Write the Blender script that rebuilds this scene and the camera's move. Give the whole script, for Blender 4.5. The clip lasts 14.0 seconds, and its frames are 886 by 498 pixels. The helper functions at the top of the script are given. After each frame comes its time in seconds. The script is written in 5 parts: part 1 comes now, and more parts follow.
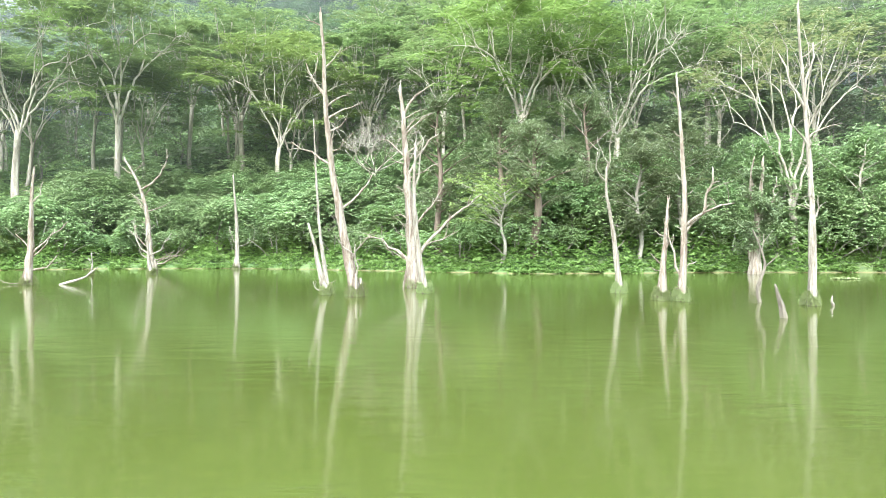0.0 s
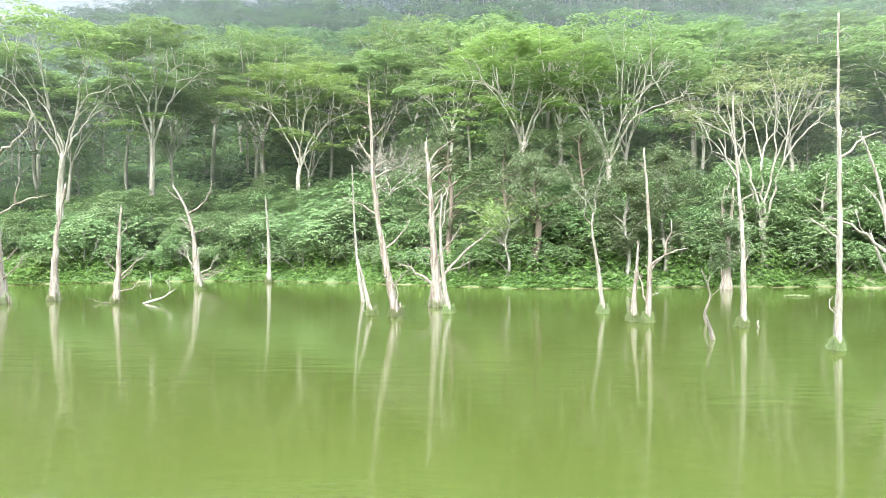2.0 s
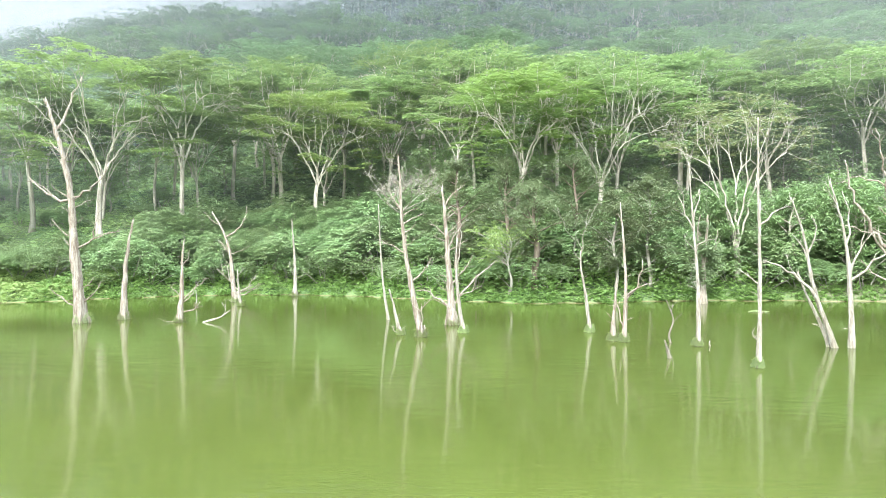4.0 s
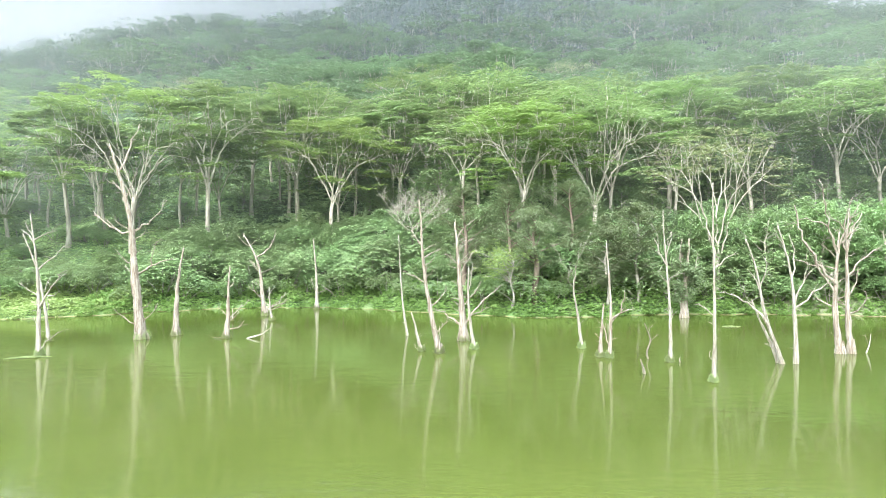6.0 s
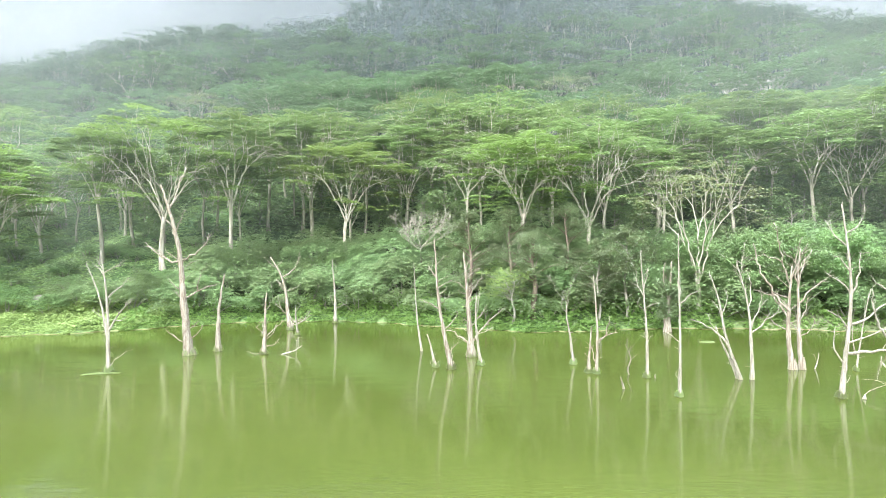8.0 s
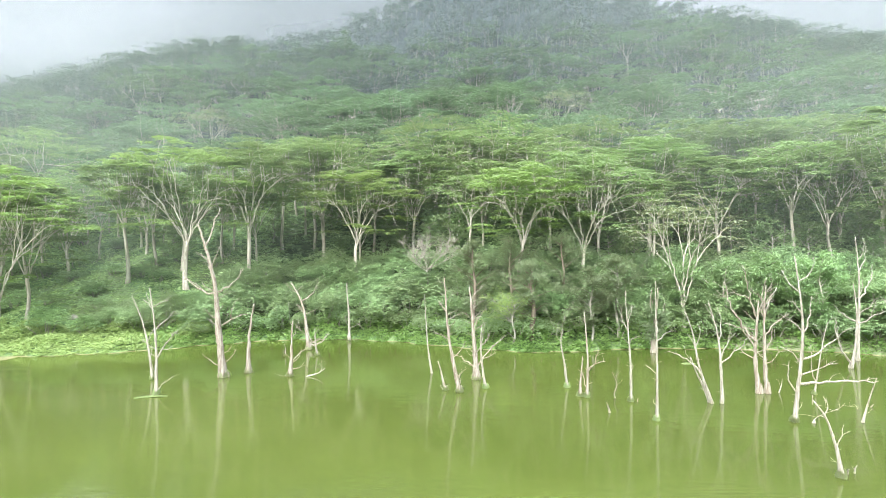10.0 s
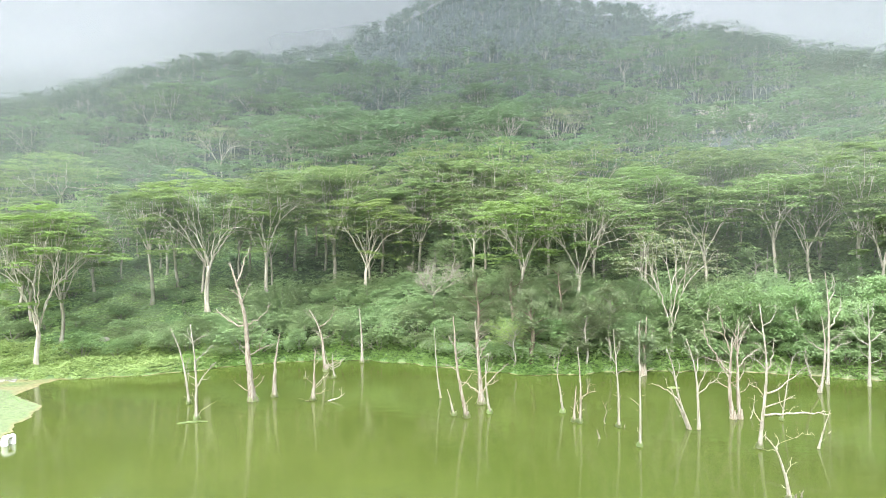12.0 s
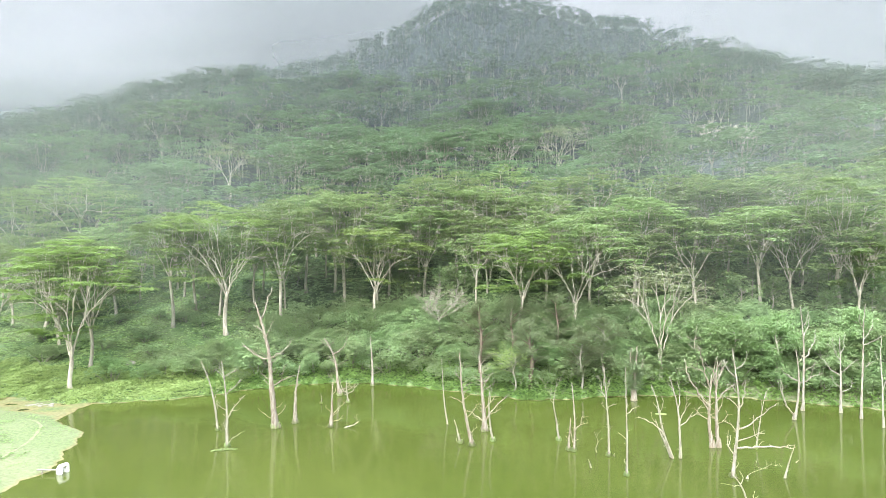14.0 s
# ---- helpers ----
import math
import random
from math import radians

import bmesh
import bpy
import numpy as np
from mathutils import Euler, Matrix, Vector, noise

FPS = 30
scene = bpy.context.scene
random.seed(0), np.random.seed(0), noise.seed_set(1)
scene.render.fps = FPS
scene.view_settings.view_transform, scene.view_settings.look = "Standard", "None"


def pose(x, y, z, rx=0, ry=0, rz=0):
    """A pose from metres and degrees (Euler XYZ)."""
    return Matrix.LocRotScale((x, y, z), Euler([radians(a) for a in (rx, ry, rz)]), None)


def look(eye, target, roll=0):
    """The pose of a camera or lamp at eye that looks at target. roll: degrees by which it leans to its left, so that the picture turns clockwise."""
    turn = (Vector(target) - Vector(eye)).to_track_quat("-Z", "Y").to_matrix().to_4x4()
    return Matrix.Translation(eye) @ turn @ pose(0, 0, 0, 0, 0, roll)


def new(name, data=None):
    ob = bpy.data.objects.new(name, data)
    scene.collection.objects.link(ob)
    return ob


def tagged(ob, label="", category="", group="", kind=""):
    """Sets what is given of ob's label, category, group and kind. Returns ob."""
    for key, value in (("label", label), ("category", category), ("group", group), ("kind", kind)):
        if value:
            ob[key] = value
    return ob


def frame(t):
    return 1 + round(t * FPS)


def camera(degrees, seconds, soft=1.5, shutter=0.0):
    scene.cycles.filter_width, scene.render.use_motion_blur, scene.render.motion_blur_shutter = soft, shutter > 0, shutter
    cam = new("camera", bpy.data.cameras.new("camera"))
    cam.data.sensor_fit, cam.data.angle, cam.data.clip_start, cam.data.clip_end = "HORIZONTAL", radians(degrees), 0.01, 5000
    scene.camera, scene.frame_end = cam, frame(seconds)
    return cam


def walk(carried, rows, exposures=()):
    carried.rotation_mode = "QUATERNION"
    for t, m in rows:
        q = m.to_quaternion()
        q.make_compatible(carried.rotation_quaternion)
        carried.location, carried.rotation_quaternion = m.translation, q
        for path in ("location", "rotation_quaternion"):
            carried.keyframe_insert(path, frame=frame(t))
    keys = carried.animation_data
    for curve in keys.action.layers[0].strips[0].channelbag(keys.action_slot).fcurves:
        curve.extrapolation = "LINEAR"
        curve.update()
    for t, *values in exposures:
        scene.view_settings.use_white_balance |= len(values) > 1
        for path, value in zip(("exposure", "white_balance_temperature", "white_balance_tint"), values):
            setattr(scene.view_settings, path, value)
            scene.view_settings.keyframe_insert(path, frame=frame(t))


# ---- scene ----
cam = camera(66.2, 14.0, 0.45)
PATH = [
    (0, (-0.328, -1.774, 1.785), (-0.473, 8.225, 1.785), -0.08),
    (0.5, (-0.517, -3.561, 2.115), (-0.657, 6.438, 2.115), -0.08),
    (1, (-0.780, -5.392, 2.455), (-0.920, 4.607, 2.454), -0.09),
    (1.5, (-1.000, -7.224, 2.837), (-1.136, 2.775, 2.833), -0.10),
    (2, (-1.293, -9.049, 3.328), (-1.428, 0.950, 3.322), -0.12),
    (2.5, (-1.512, -10.958, 3.830), (-1.645, -0.959, 3.820), -0.16),
    (3, (-1.722, -12.944, 4.342), (-1.853, -2.945, 4.325), -0.22),
    (5.5, (-2.855, -22.233, 7.015), (-2.982, -12.234, 6.970), -0.50),
    (6, (-3.085, -24.207, 7.600), (-3.210, -14.208, 7.555), -0.49),
    (6.5, (-3.322, -26.222, 8.211), (-3.443, -16.223, 8.163), -0.48),
    (7, (-3.514, -28.295, 8.876), (-3.635, -18.295, 8.826), -0.51),
    (7.5, (-3.718, -30.372, 9.577), (-3.839, -20.373, 9.523), -0.55),
    (8, (-3.927, -32.387, 10.341), (-4.049, -22.388, 10.278), -0.59),
    (10.5, (-4.934, -41.833, 14.936), (-5.046, -31.833, 14.873), -0.62),
    (11, (-5.177, -43.753, 15.983), (-5.288, -33.754, 15.928), -0.64),
    (11.5, (-5.349, -45.793, 17.072), (-5.458, -35.794, 17.018), -0.64),
    (12, (-5.555, -47.812, 18.234), (-5.663, -37.813, 18.184), -0.64),
    (12.5, (-5.737, -49.739, 19.449), (-5.841, -39.740, 19.397), -0.62),
    (13, (-5.944, -51.652, 20.734), (-6.047, -41.652, 20.685), -0.61),
    (13.5, (-6.131, -53.551, 22.048), (-6.235, -43.552, 22.000), -0.61),
    (14, (-6.312, -55.411, 23.407), (-6.417, -45.412, 23.360), -0.62),
]
walk(cam, [(t, look(eye, target, roll)) for t, eye, target, roll in PATH], [(0.0, 1.49, 6200, 8.5), (7.0, 1.43, 6260, 8.5), (14.0, 1.23, 6450, 10)])

# ---- daylight: bright overcast, soft sun from behind the camera's left ----
SUN_UP, SUN_FROM = 33, 198          # degrees over the horizon; compass bearing, 0 is +y, clockwise
world = bpy.data.worlds.new("sky")
scene.world = world
world.use_nodes = True
wn, wl = world.node_tree.nodes, world.node_tree.links
wn.clear()
w_out = wn.new("ShaderNodeOutputWorld")
w_bg = wn.new("ShaderNodeBackground")
w_sky = wn.new("ShaderNodeTexSky")
w_sky.sky_type, w_sky.sun_disc = "NISHITA", False
w_sky.sun_elevation, w_sky.sun_rotation = radians(SUN_UP), radians(SUN_FROM)
w_sky.air_density, w_sky.dust_density = 1.0, 4.0
w_co = wn.new("ShaderNodeTexCoord")
w_map = wn.new("ShaderNodeMapping")
w_map.inputs["Scale"].default_value = (1.2, 1.2, 3.0)
w_noise = wn.new("ShaderNodeTexNoise")
w_noise.inputs["Scale"].default_value, w_noise.inputs["Detail"].default_value = 1.6, 5
w_ramp = wn.new("ShaderNodeValToRGB")
w_ramp.color_ramp.elements[0].position, w_ramp.color_ramp.elements[0].color = 0.34, (5.4, 5.95, 6.4, 1)
w_ramp.color_ramp.elements[1].position, w_ramp.color_ramp.elements[1].color = 0.66, (8.45, 8.95, 9.3, 1)
w_mix = wn.new("ShaderNodeMixRGB")
w_mix.inputs["Fac"].default_value = 0.86
wl.new(w_co.outputs["Generated"], w_map.inputs["Vector"])
wl.new(w_map.outputs["Vector"], w_noise.inputs["Vector"])
wl.new(w_noise.outputs["Fac"], w_ramp.inputs["Fac"])
wl.new(w_sky.outputs["Color"], w_mix.inputs["Color1"])
wl.new(w_ramp.outputs["Color"], w_mix.inputs["Color2"])
w_sep = wn.new("ShaderNodeSeparateXYZ")
wl.new(w_co.outputs["Generated"], w_sep.inputs["Vector"])
w_low = wn.new("ShaderNodeValToRGB")
w_low.color_ramp.elements[0].position, w_low.color_ramp.elements[0].color = 0.36, (0.150, 0.150, 0.159, 1)
w_low.color_ramp.elements[1].position, w_low.color_ramp.elements[1].color = 0.72, (1.50, 1.50, 1.50, 1)
wl.new(w_sep.outputs["Z"], w_low.inputs["Fac"])
w_grey = wn.new("ShaderNodeMixRGB")
w_grey.blend_type, w_grey.inputs["Fac"].default_value = "MULTIPLY", 1
wl.new(w_mix.outputs["Color"], w_grey.inputs["Color1"])
wl.new(w_low.outputs["Color"], w_grey.inputs["Color2"])
wl.new(w_grey.outputs["Color"], w_bg.inputs["Color"])
w_bg.inputs["Strength"].default_value = 0.30
wl.new(w_bg.outputs["Background"], w_out.inputs["Surface"])

sun = new("sun", bpy.data.lights.new("sun", "SUN"))
sun.data.energy, sun.data.angle, sun.data.color = 2.7, radians(20), (0.99, 0.98, 0.96)
_b, _e = radians(SUN_FROM), radians(SUN_UP)
sun.matrix_world = look((math.sin(_b) * math.cos(_e) * 100, math.cos(_b) * math.cos(_e) * 100, math.sin(_e) * 100), (0, 0, 0))


# ---- materials ----
def material(name):
    m = bpy.data.materials.new(name)
    m.use_nodes = True
    m.node_tree.nodes.clear()
    return m, m.node_tree.nodes, m.node_tree.links


def noise_node(n, l, scale, detail=4, stretch=None, source="Object", rough=0.55):
    co = n.new("ShaderNodeTexCoord")
    mp = n.new("ShaderNodeMapping")
    mp.inputs["Scale"].default_value = stretch or (1, 1, 1)
    no = n.new("ShaderNodeTexNoise")
    no.inputs["Scale"].default_value, no.inputs["Detail"].default_value, no.inputs["Roughness"].default_value = scale, detail, rough
    l.new(co.outputs[source], mp.inputs["Vector"])
    l.new(mp.outputs["Vector"], no.inputs["Vector"])
    return no


def ramp_node(n, l, fac, stops):
    r = n.new("ShaderNodeValToRGB")
    els = r.color_ramp.elements
    while len(els) < len(stops):
        els.new(0.5)
    for e, (p, c) in zip(els, stops):
        e.position, e.color = p, (*c, 1)
    l.new(fac, r.inputs["Fac"])
    return r.outputs["Color"]


def mix_node(n, l, fac, a, b, mode="MIX"):
    x = n.new("ShaderNodeMixRGB")
    x.blend_type = mode
    for key, v in (("Fac", fac), ("Color1", a), ("Color2", b)):
        if isinstance(v, (int, float)):
            x.inputs[key].default_value = v
        elif isinstance(v, tuple):
            x.inputs[key].default_value = (*v, 1)
        else:
            l.new(v, x.inputs[key])
    return x.outputs["Color"]


def foliage(name, dark, light, sheen=0.4, through_leaf=0.35, tint=(0.5, 0.5, 0.1)):
    """Leaves: shade differs leaf by leaf, plant by plant and in broad drifts; light comes through them."""
    m, n, l = material(name)
    geo = n.new("ShaderNodeNewGeometry")
    info = n.new("ShaderNodeObjectInfo")
    base = ramp_node(n, l, geo.outputs["Random Per Island"], [(0.0, dark), (1.0, light)])
    drift = noise_node(n, l, 0.35, 3)
    far_drift = noise_node(n, l, 0.045, 3)
    base = mix_node(n, l, ramp_node(n, l, far_drift.outputs["Fac"], [(0.36, (0, 0, 0)), (0.64, (0.6, 0.6, 0.6))]), base, light)
    base = mix_node(n, l, drift.outputs["Fac"], mix_node(n, l, 0.75, base, dark), mix_node(n, l, 0.35, base, light))
    vary = n.new("ShaderNodeHueSaturation")
    spread = n.new("ShaderNodeMapRange")
    spread.inputs["To Min"].default_value, spread.inputs["To Max"].default_value = 0.75, 1.25
    l.new(info.outputs["Random"], spread.inputs["Value"])
    l.new(spread.outputs["Result"], vary.inputs["Value"])
    turn = n.new("ShaderNodeMapRange")
    turn.inputs["To Min"].default_value, turn.inputs["To Max"].default_value = 0.485, 0.515
    l.new(info.outputs["Random"], turn.inputs["Value"])
    l.new(turn.outputs["Result"], vary.inputs["Hue"])
    l.new(base, vary.inputs["Color"])
    p = n.new("ShaderNodeBsdfPrincipled")
    p.inputs["Roughness"].default_value = sheen
    p.inputs["Specular IOR Level"].default_value = 0.35
    l.new(vary.outputs["Color"], p.inputs["Base Color"])
    tr = n.new("ShaderNodeBsdfTranslucent")
    l.new(mix_node(n, l, 0.35, vary.outputs["Color"], tint), tr.inputs["Color"])
    mx = n.new("ShaderNodeMixShader")
    mx.inputs["Fac"].default_value = through_leaf
    l.new(p.outputs["BSDF"], mx.inputs[1])
    l.new(tr.outputs["BSDF"], mx.inputs[2])
    out = n.new("ShaderNodeOutputMaterial")
    l.new(mx.outputs["Shader"], out.inputs["Surface"])
    return m


def bark(name, pale, mid, dark, streak=0.5, rough=0.85, scale=5.0):
    """Bark or bare wood: long grain, blotches and cracks."""
    m, n, l = material(name)
    grain = noise_node(n, l, scale, 6, (1, 1, 0.10), rough=0.7)
    blot = noise_node(n, l, 0.9, 4, (1, 1, 0.45))
    fine = noise_node(n, l, 26, 4, (1, 1, 0.3))
    c = ramp_node(n, l, grain.outputs["Fac"], [(0.40, dark), (0.49, mid), (0.58, pale)])
    b = ramp_node(n, l, blot.outputs["Fac"], [(0.40, pale), (0.64, mid)])
    col = mix_node(n, l, 1 - streak, c, b)
    col = mix_node(n, l, 0.25, col, ramp_node(n, l, fine.outputs["Fac"], [(0.35, dark), (0.65, pale)]))
    p = n.new("ShaderNodeBsdfPrincipled")
    p.inputs["Roughness"].default_value = rough
    p.inputs["Specular IOR Level"].default_value = 0.2
    l.new(col, p.inputs["Base Color"])
    bump = n.new("ShaderNodeBump")
    bump.inputs["Strength"].default_value, bump.inputs["Distance"].default_value = 0.8, 0.05
    l.new(grain.outputs["Fac"], bump.inputs["Height"])
    l.new(bump.outputs["Normal"], p.inputs["Normal"])
    out = n.new("ShaderNodeOutputMaterial")
    l.new(p.outputs["BSDF"], out.inputs["Surface"])
    return m


DEADWOOD = bark("bleached_wood", (0.395, 0.378, 0.318), (0.245, 0.218, 0.168), (0.115, 0.088, 0.066), 0.72, scale=8.0)
CHALKWOOD = bark("sun_bleached_wood", (0.66, 0.63, 0.55), (0.50, 0.46, 0.38), (0.24, 0.20, 0.16), 0.5)
REDWOOD = bark("peeling_wood", (0.365, 0.342, 0.285), (0.235, 0.194, 0.145), (0.10, 0.062, 0.044), 0.80, scale=8.0)
GREYWOOD = bark("grey_twig_wood", (0.38, 0.365, 0.31), (0.26, 0.24, 0.195), (0.14, 0.12, 0.10), 0.6)
PALEBARK = bark("pale_bark", (0.53, 0.50, 0.42), (0.37, 0.335, 0.265), (0.14, 0.115, 0.09), 0.6, scale=3.0)
DARKBARK = bark("brown_bark", (0.22, 0.18, 0.14), (0.14, 0.105, 0.08), (0.06, 0.045, 0.035), 0.5)
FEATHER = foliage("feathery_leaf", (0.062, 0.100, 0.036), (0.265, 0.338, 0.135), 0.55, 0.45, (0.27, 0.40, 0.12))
# brighter, yellower copy for some crowns: sunlight on them put into the leaf colour
FEATHER_LIT = foliage("sunlit_feathery_leaf", (0.080, 0.132, 0.038), (0.275, 0.372, 0.115), 0.55, 0.45, (0.34, 0.47, 0.12))
FEATHER_DRY = foliage("drying_feathery_leaf", (0.16, 0.205, 0.115), (0.30, 0.345, 0.21), 0.7, 0.35)
BROAD = foliage("glossy_broad_leaf", (0.115, 0.182, 0.078), (0.38, 0.48, 0.23), 0.40, 0.38, (0.24, 0.40, 0.14))
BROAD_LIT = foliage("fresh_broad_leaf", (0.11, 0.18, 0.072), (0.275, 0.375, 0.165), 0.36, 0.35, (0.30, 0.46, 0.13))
OLIVE = foliage("olive_fine_leaf", (0.10, 0.143, 0.076), (0.26, 0.31, 0.16), 0.5, 0.4, (0.26, 0.32, 0.13))
YELLOW = foliage("yellowing_leaf", (0.16, 0.26, 0.075), (0.36, 0.45, 0.16), 0.45, 0.45, (0.42, 0.48, 0.15))
WEED = foliage("bank_weed_leaf", (0.115, 0.24, 0.060), (0.29, 0.46, 0.14), 0.45, 0.42, (0.30, 0.5, 0.13))
SLOPE = foliage("slope_herb_leaf", (0.165, 0.255, 0.095), (0.39, 0.485, 0.205), 0.55, 0.4, (0.38, 0.48, 0.16))
MEADOW_HERB = foliage("clearing_herb_leaf", (0.20, 0.31, 0.095), (0.44, 0.55, 0.22), 0.55, 0.4, (0.38, 0.50, 0.15))
GRASS = foliage("shore_grass_blade", (0.10, 0.18, 0.055), (0.24, 0.32, 0.13), 0.6, 0.3, (0.36, 0.46, 0.13))
WEED_TUFT = foliage("stump_weed_leaf", (0.14, 0.185, 0.070), (0.32, 0.37, 0.17), 0.55, 0.3, (0.36, 0.40, 0.15))
# the feathery leaf darkened for back rows: shade and haze put into the colour
DIMMED_GREEN = foliage("dimmed_hillside_leaf", (0.062, 0.105, 0.056), (0.150, 0.215, 0.105), 0.7, 0.4, (0.2, 0.30, 0.13))
# far leaves: the greyness of distance haze is put into the colour
HAZED_LEAF = foliage("haze_greyed_leaf", (0.048, 0.070, 0.052), (0.115, 0.145, 0.105), 0.8, 0.3, (0.18, 0.26, 0.13))


def ground_material(name, dark, light, dull, dry):
    m, n, l = material(name)
    broad = noise_node(n, l, 0.09, 5)
    fine = noise_node(n, l, 2.2, 6)
    green = ramp_node(n, l, fine.outputs["Fac"], [(0.35, dark), (0.65, light)])
    pale = ramp_node(n, l, fine.outputs["Fac"], [(0.35, dull), (0.7, dry)])
    col = mix_node(n, l, ramp_node(n, l, broad.outputs["Fac"], [(0.42, (0, 0, 0)), (0.62, (1, 1, 1))]), green, pale)
    # wet silt under and just over the waterline
    geo = n.new("ShaderNodeNewGeometry")
    sep = n.new("ShaderNodeSeparateXYZ")
    l.new(geo.outputs["Position"], sep.inputs["Vector"])
    lip = n.new("ShaderNodeMapRange")
    lip.inputs["From Min"].default_value, lip.inputs["From Max"].default_value = -0.02, 0.09
    l.new(sep.outputs["Z"], lip.inputs["Value"])
    silt = ramp_node(n, l, fine.outputs["Fac"], [(0.3, (0.12, 0.10, 0.042)), (0.7, (0.27, 0.205, 0.095))])
    col = mix_node(n, l, lip.outputs["Result"], silt, col)
    p = n.new("ShaderNodeBsdfPrincipled")
    p.inputs["Roughness"].default_value = 0.95
    l.new(col, p.inputs["Base Color"])
    bump = n.new("ShaderNodeBump")
    bump.inputs["Strength"].default_value, bump.inputs["Distance"].default_value = 0.7, 0.3
    l.new(fine.outputs["Fac"], bump.inputs["Height"])
    l.new(bump.outputs["Normal"], p.inputs["Normal"])
    out = n.new("ShaderNodeOutputMaterial")
    l.new(p.outputs["BSDF"], out.inputs["Surface"])
    return m


def water_material():
    """Murky green pond water with long weak ripples and calmer lanes."""
    m, n, l = material("murky_pond_water")
    tone = noise_node(n, l, 0.035, 4)
    col = ramp_node(n, l, tone.outputs["Fac"], [(0.35, (0.045, 0.059, 0.0115)), (0.65, (0.060, 0.0745, 0.0165))])
    p = n.new("ShaderNodeBsdfPrincipled")
    p.inputs["Roughness"].default_value = 0.075
    p.inputs["IOR"].default_value = 1.33
    l.new(col, p.inputs["Base Color"])
    ripple = noise_node(n, l, 1.5, 5, (0.6, 1.5, 1))
    swell = noise_node(n, l, 0.35, 3, (0.5, 1.2, 1))
    lanes = noise_node(n, l, 0.05, 3, (0.4, 1.3, 1))
    add = n.new("ShaderNodeMath")
    add.operation = "MULTIPLY_ADD"
    l.new(ripple.outputs["Fac"], add.inputs[0])
    add.inputs[1].default_value = 0.55
    l.new(swell.outputs["Fac"], add.inputs[2])
    st = n.new("ShaderNodeMapRange")
    st.inputs["From Min"].default_value, st.inputs["From Max"].default_value = 0.35, 0.7
    st.inputs["To Min"].default_value, st.inputs["To Max"].default_value = 0.06, 0.17
    l.new(lanes.outputs["Fac"], st.inputs["Value"])
    bump = n.new("ShaderNodeBump")
    bump.inputs["Distance"].default_value = 0.12
    l.new(st.outputs["Result"], bump.inputs["Strength"])
    l.new(add.outputs["Value"], bump.inputs["Height"])
    l.new(bump.outputs["Normal"], p.inputs["Normal"])
    out = n.new("ShaderNodeOutputMaterial")
    l.new(p.outputs["BSDF"], out.inputs["Surface"])
    return m


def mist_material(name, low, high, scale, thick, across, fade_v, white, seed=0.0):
    """Mist or cloud film, thin at its edges; white is its tint, with haze brightness put into it. across: (place,
    share) along the sheet; fade_v: (start, full, full, end) up it.
    """
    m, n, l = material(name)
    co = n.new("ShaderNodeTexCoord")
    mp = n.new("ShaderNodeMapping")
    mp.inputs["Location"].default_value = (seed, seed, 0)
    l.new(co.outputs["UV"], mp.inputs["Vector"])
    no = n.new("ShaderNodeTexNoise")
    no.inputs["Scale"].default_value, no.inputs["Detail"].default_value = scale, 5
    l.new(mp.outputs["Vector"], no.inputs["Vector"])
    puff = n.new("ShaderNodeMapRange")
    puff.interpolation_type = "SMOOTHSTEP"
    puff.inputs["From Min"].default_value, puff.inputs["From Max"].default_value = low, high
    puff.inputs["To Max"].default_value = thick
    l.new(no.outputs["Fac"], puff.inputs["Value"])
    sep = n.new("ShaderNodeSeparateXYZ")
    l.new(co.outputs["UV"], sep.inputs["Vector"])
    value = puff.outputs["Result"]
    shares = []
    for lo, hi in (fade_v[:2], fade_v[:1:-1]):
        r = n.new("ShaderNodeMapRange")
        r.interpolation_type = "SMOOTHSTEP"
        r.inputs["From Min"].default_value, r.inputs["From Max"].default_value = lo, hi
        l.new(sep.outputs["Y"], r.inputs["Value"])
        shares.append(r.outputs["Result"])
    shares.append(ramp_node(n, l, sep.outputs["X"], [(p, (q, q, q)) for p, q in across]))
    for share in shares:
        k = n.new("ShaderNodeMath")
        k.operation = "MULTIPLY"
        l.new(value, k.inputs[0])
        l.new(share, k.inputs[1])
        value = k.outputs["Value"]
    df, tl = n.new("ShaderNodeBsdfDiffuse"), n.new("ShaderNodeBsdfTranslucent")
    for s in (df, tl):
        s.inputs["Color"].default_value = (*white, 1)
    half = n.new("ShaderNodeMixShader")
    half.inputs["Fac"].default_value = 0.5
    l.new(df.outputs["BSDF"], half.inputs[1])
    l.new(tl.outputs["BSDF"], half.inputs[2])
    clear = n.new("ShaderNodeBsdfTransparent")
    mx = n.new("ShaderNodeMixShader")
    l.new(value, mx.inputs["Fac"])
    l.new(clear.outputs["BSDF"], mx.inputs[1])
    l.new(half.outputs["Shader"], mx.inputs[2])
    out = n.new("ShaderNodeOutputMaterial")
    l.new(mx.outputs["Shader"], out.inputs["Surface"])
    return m


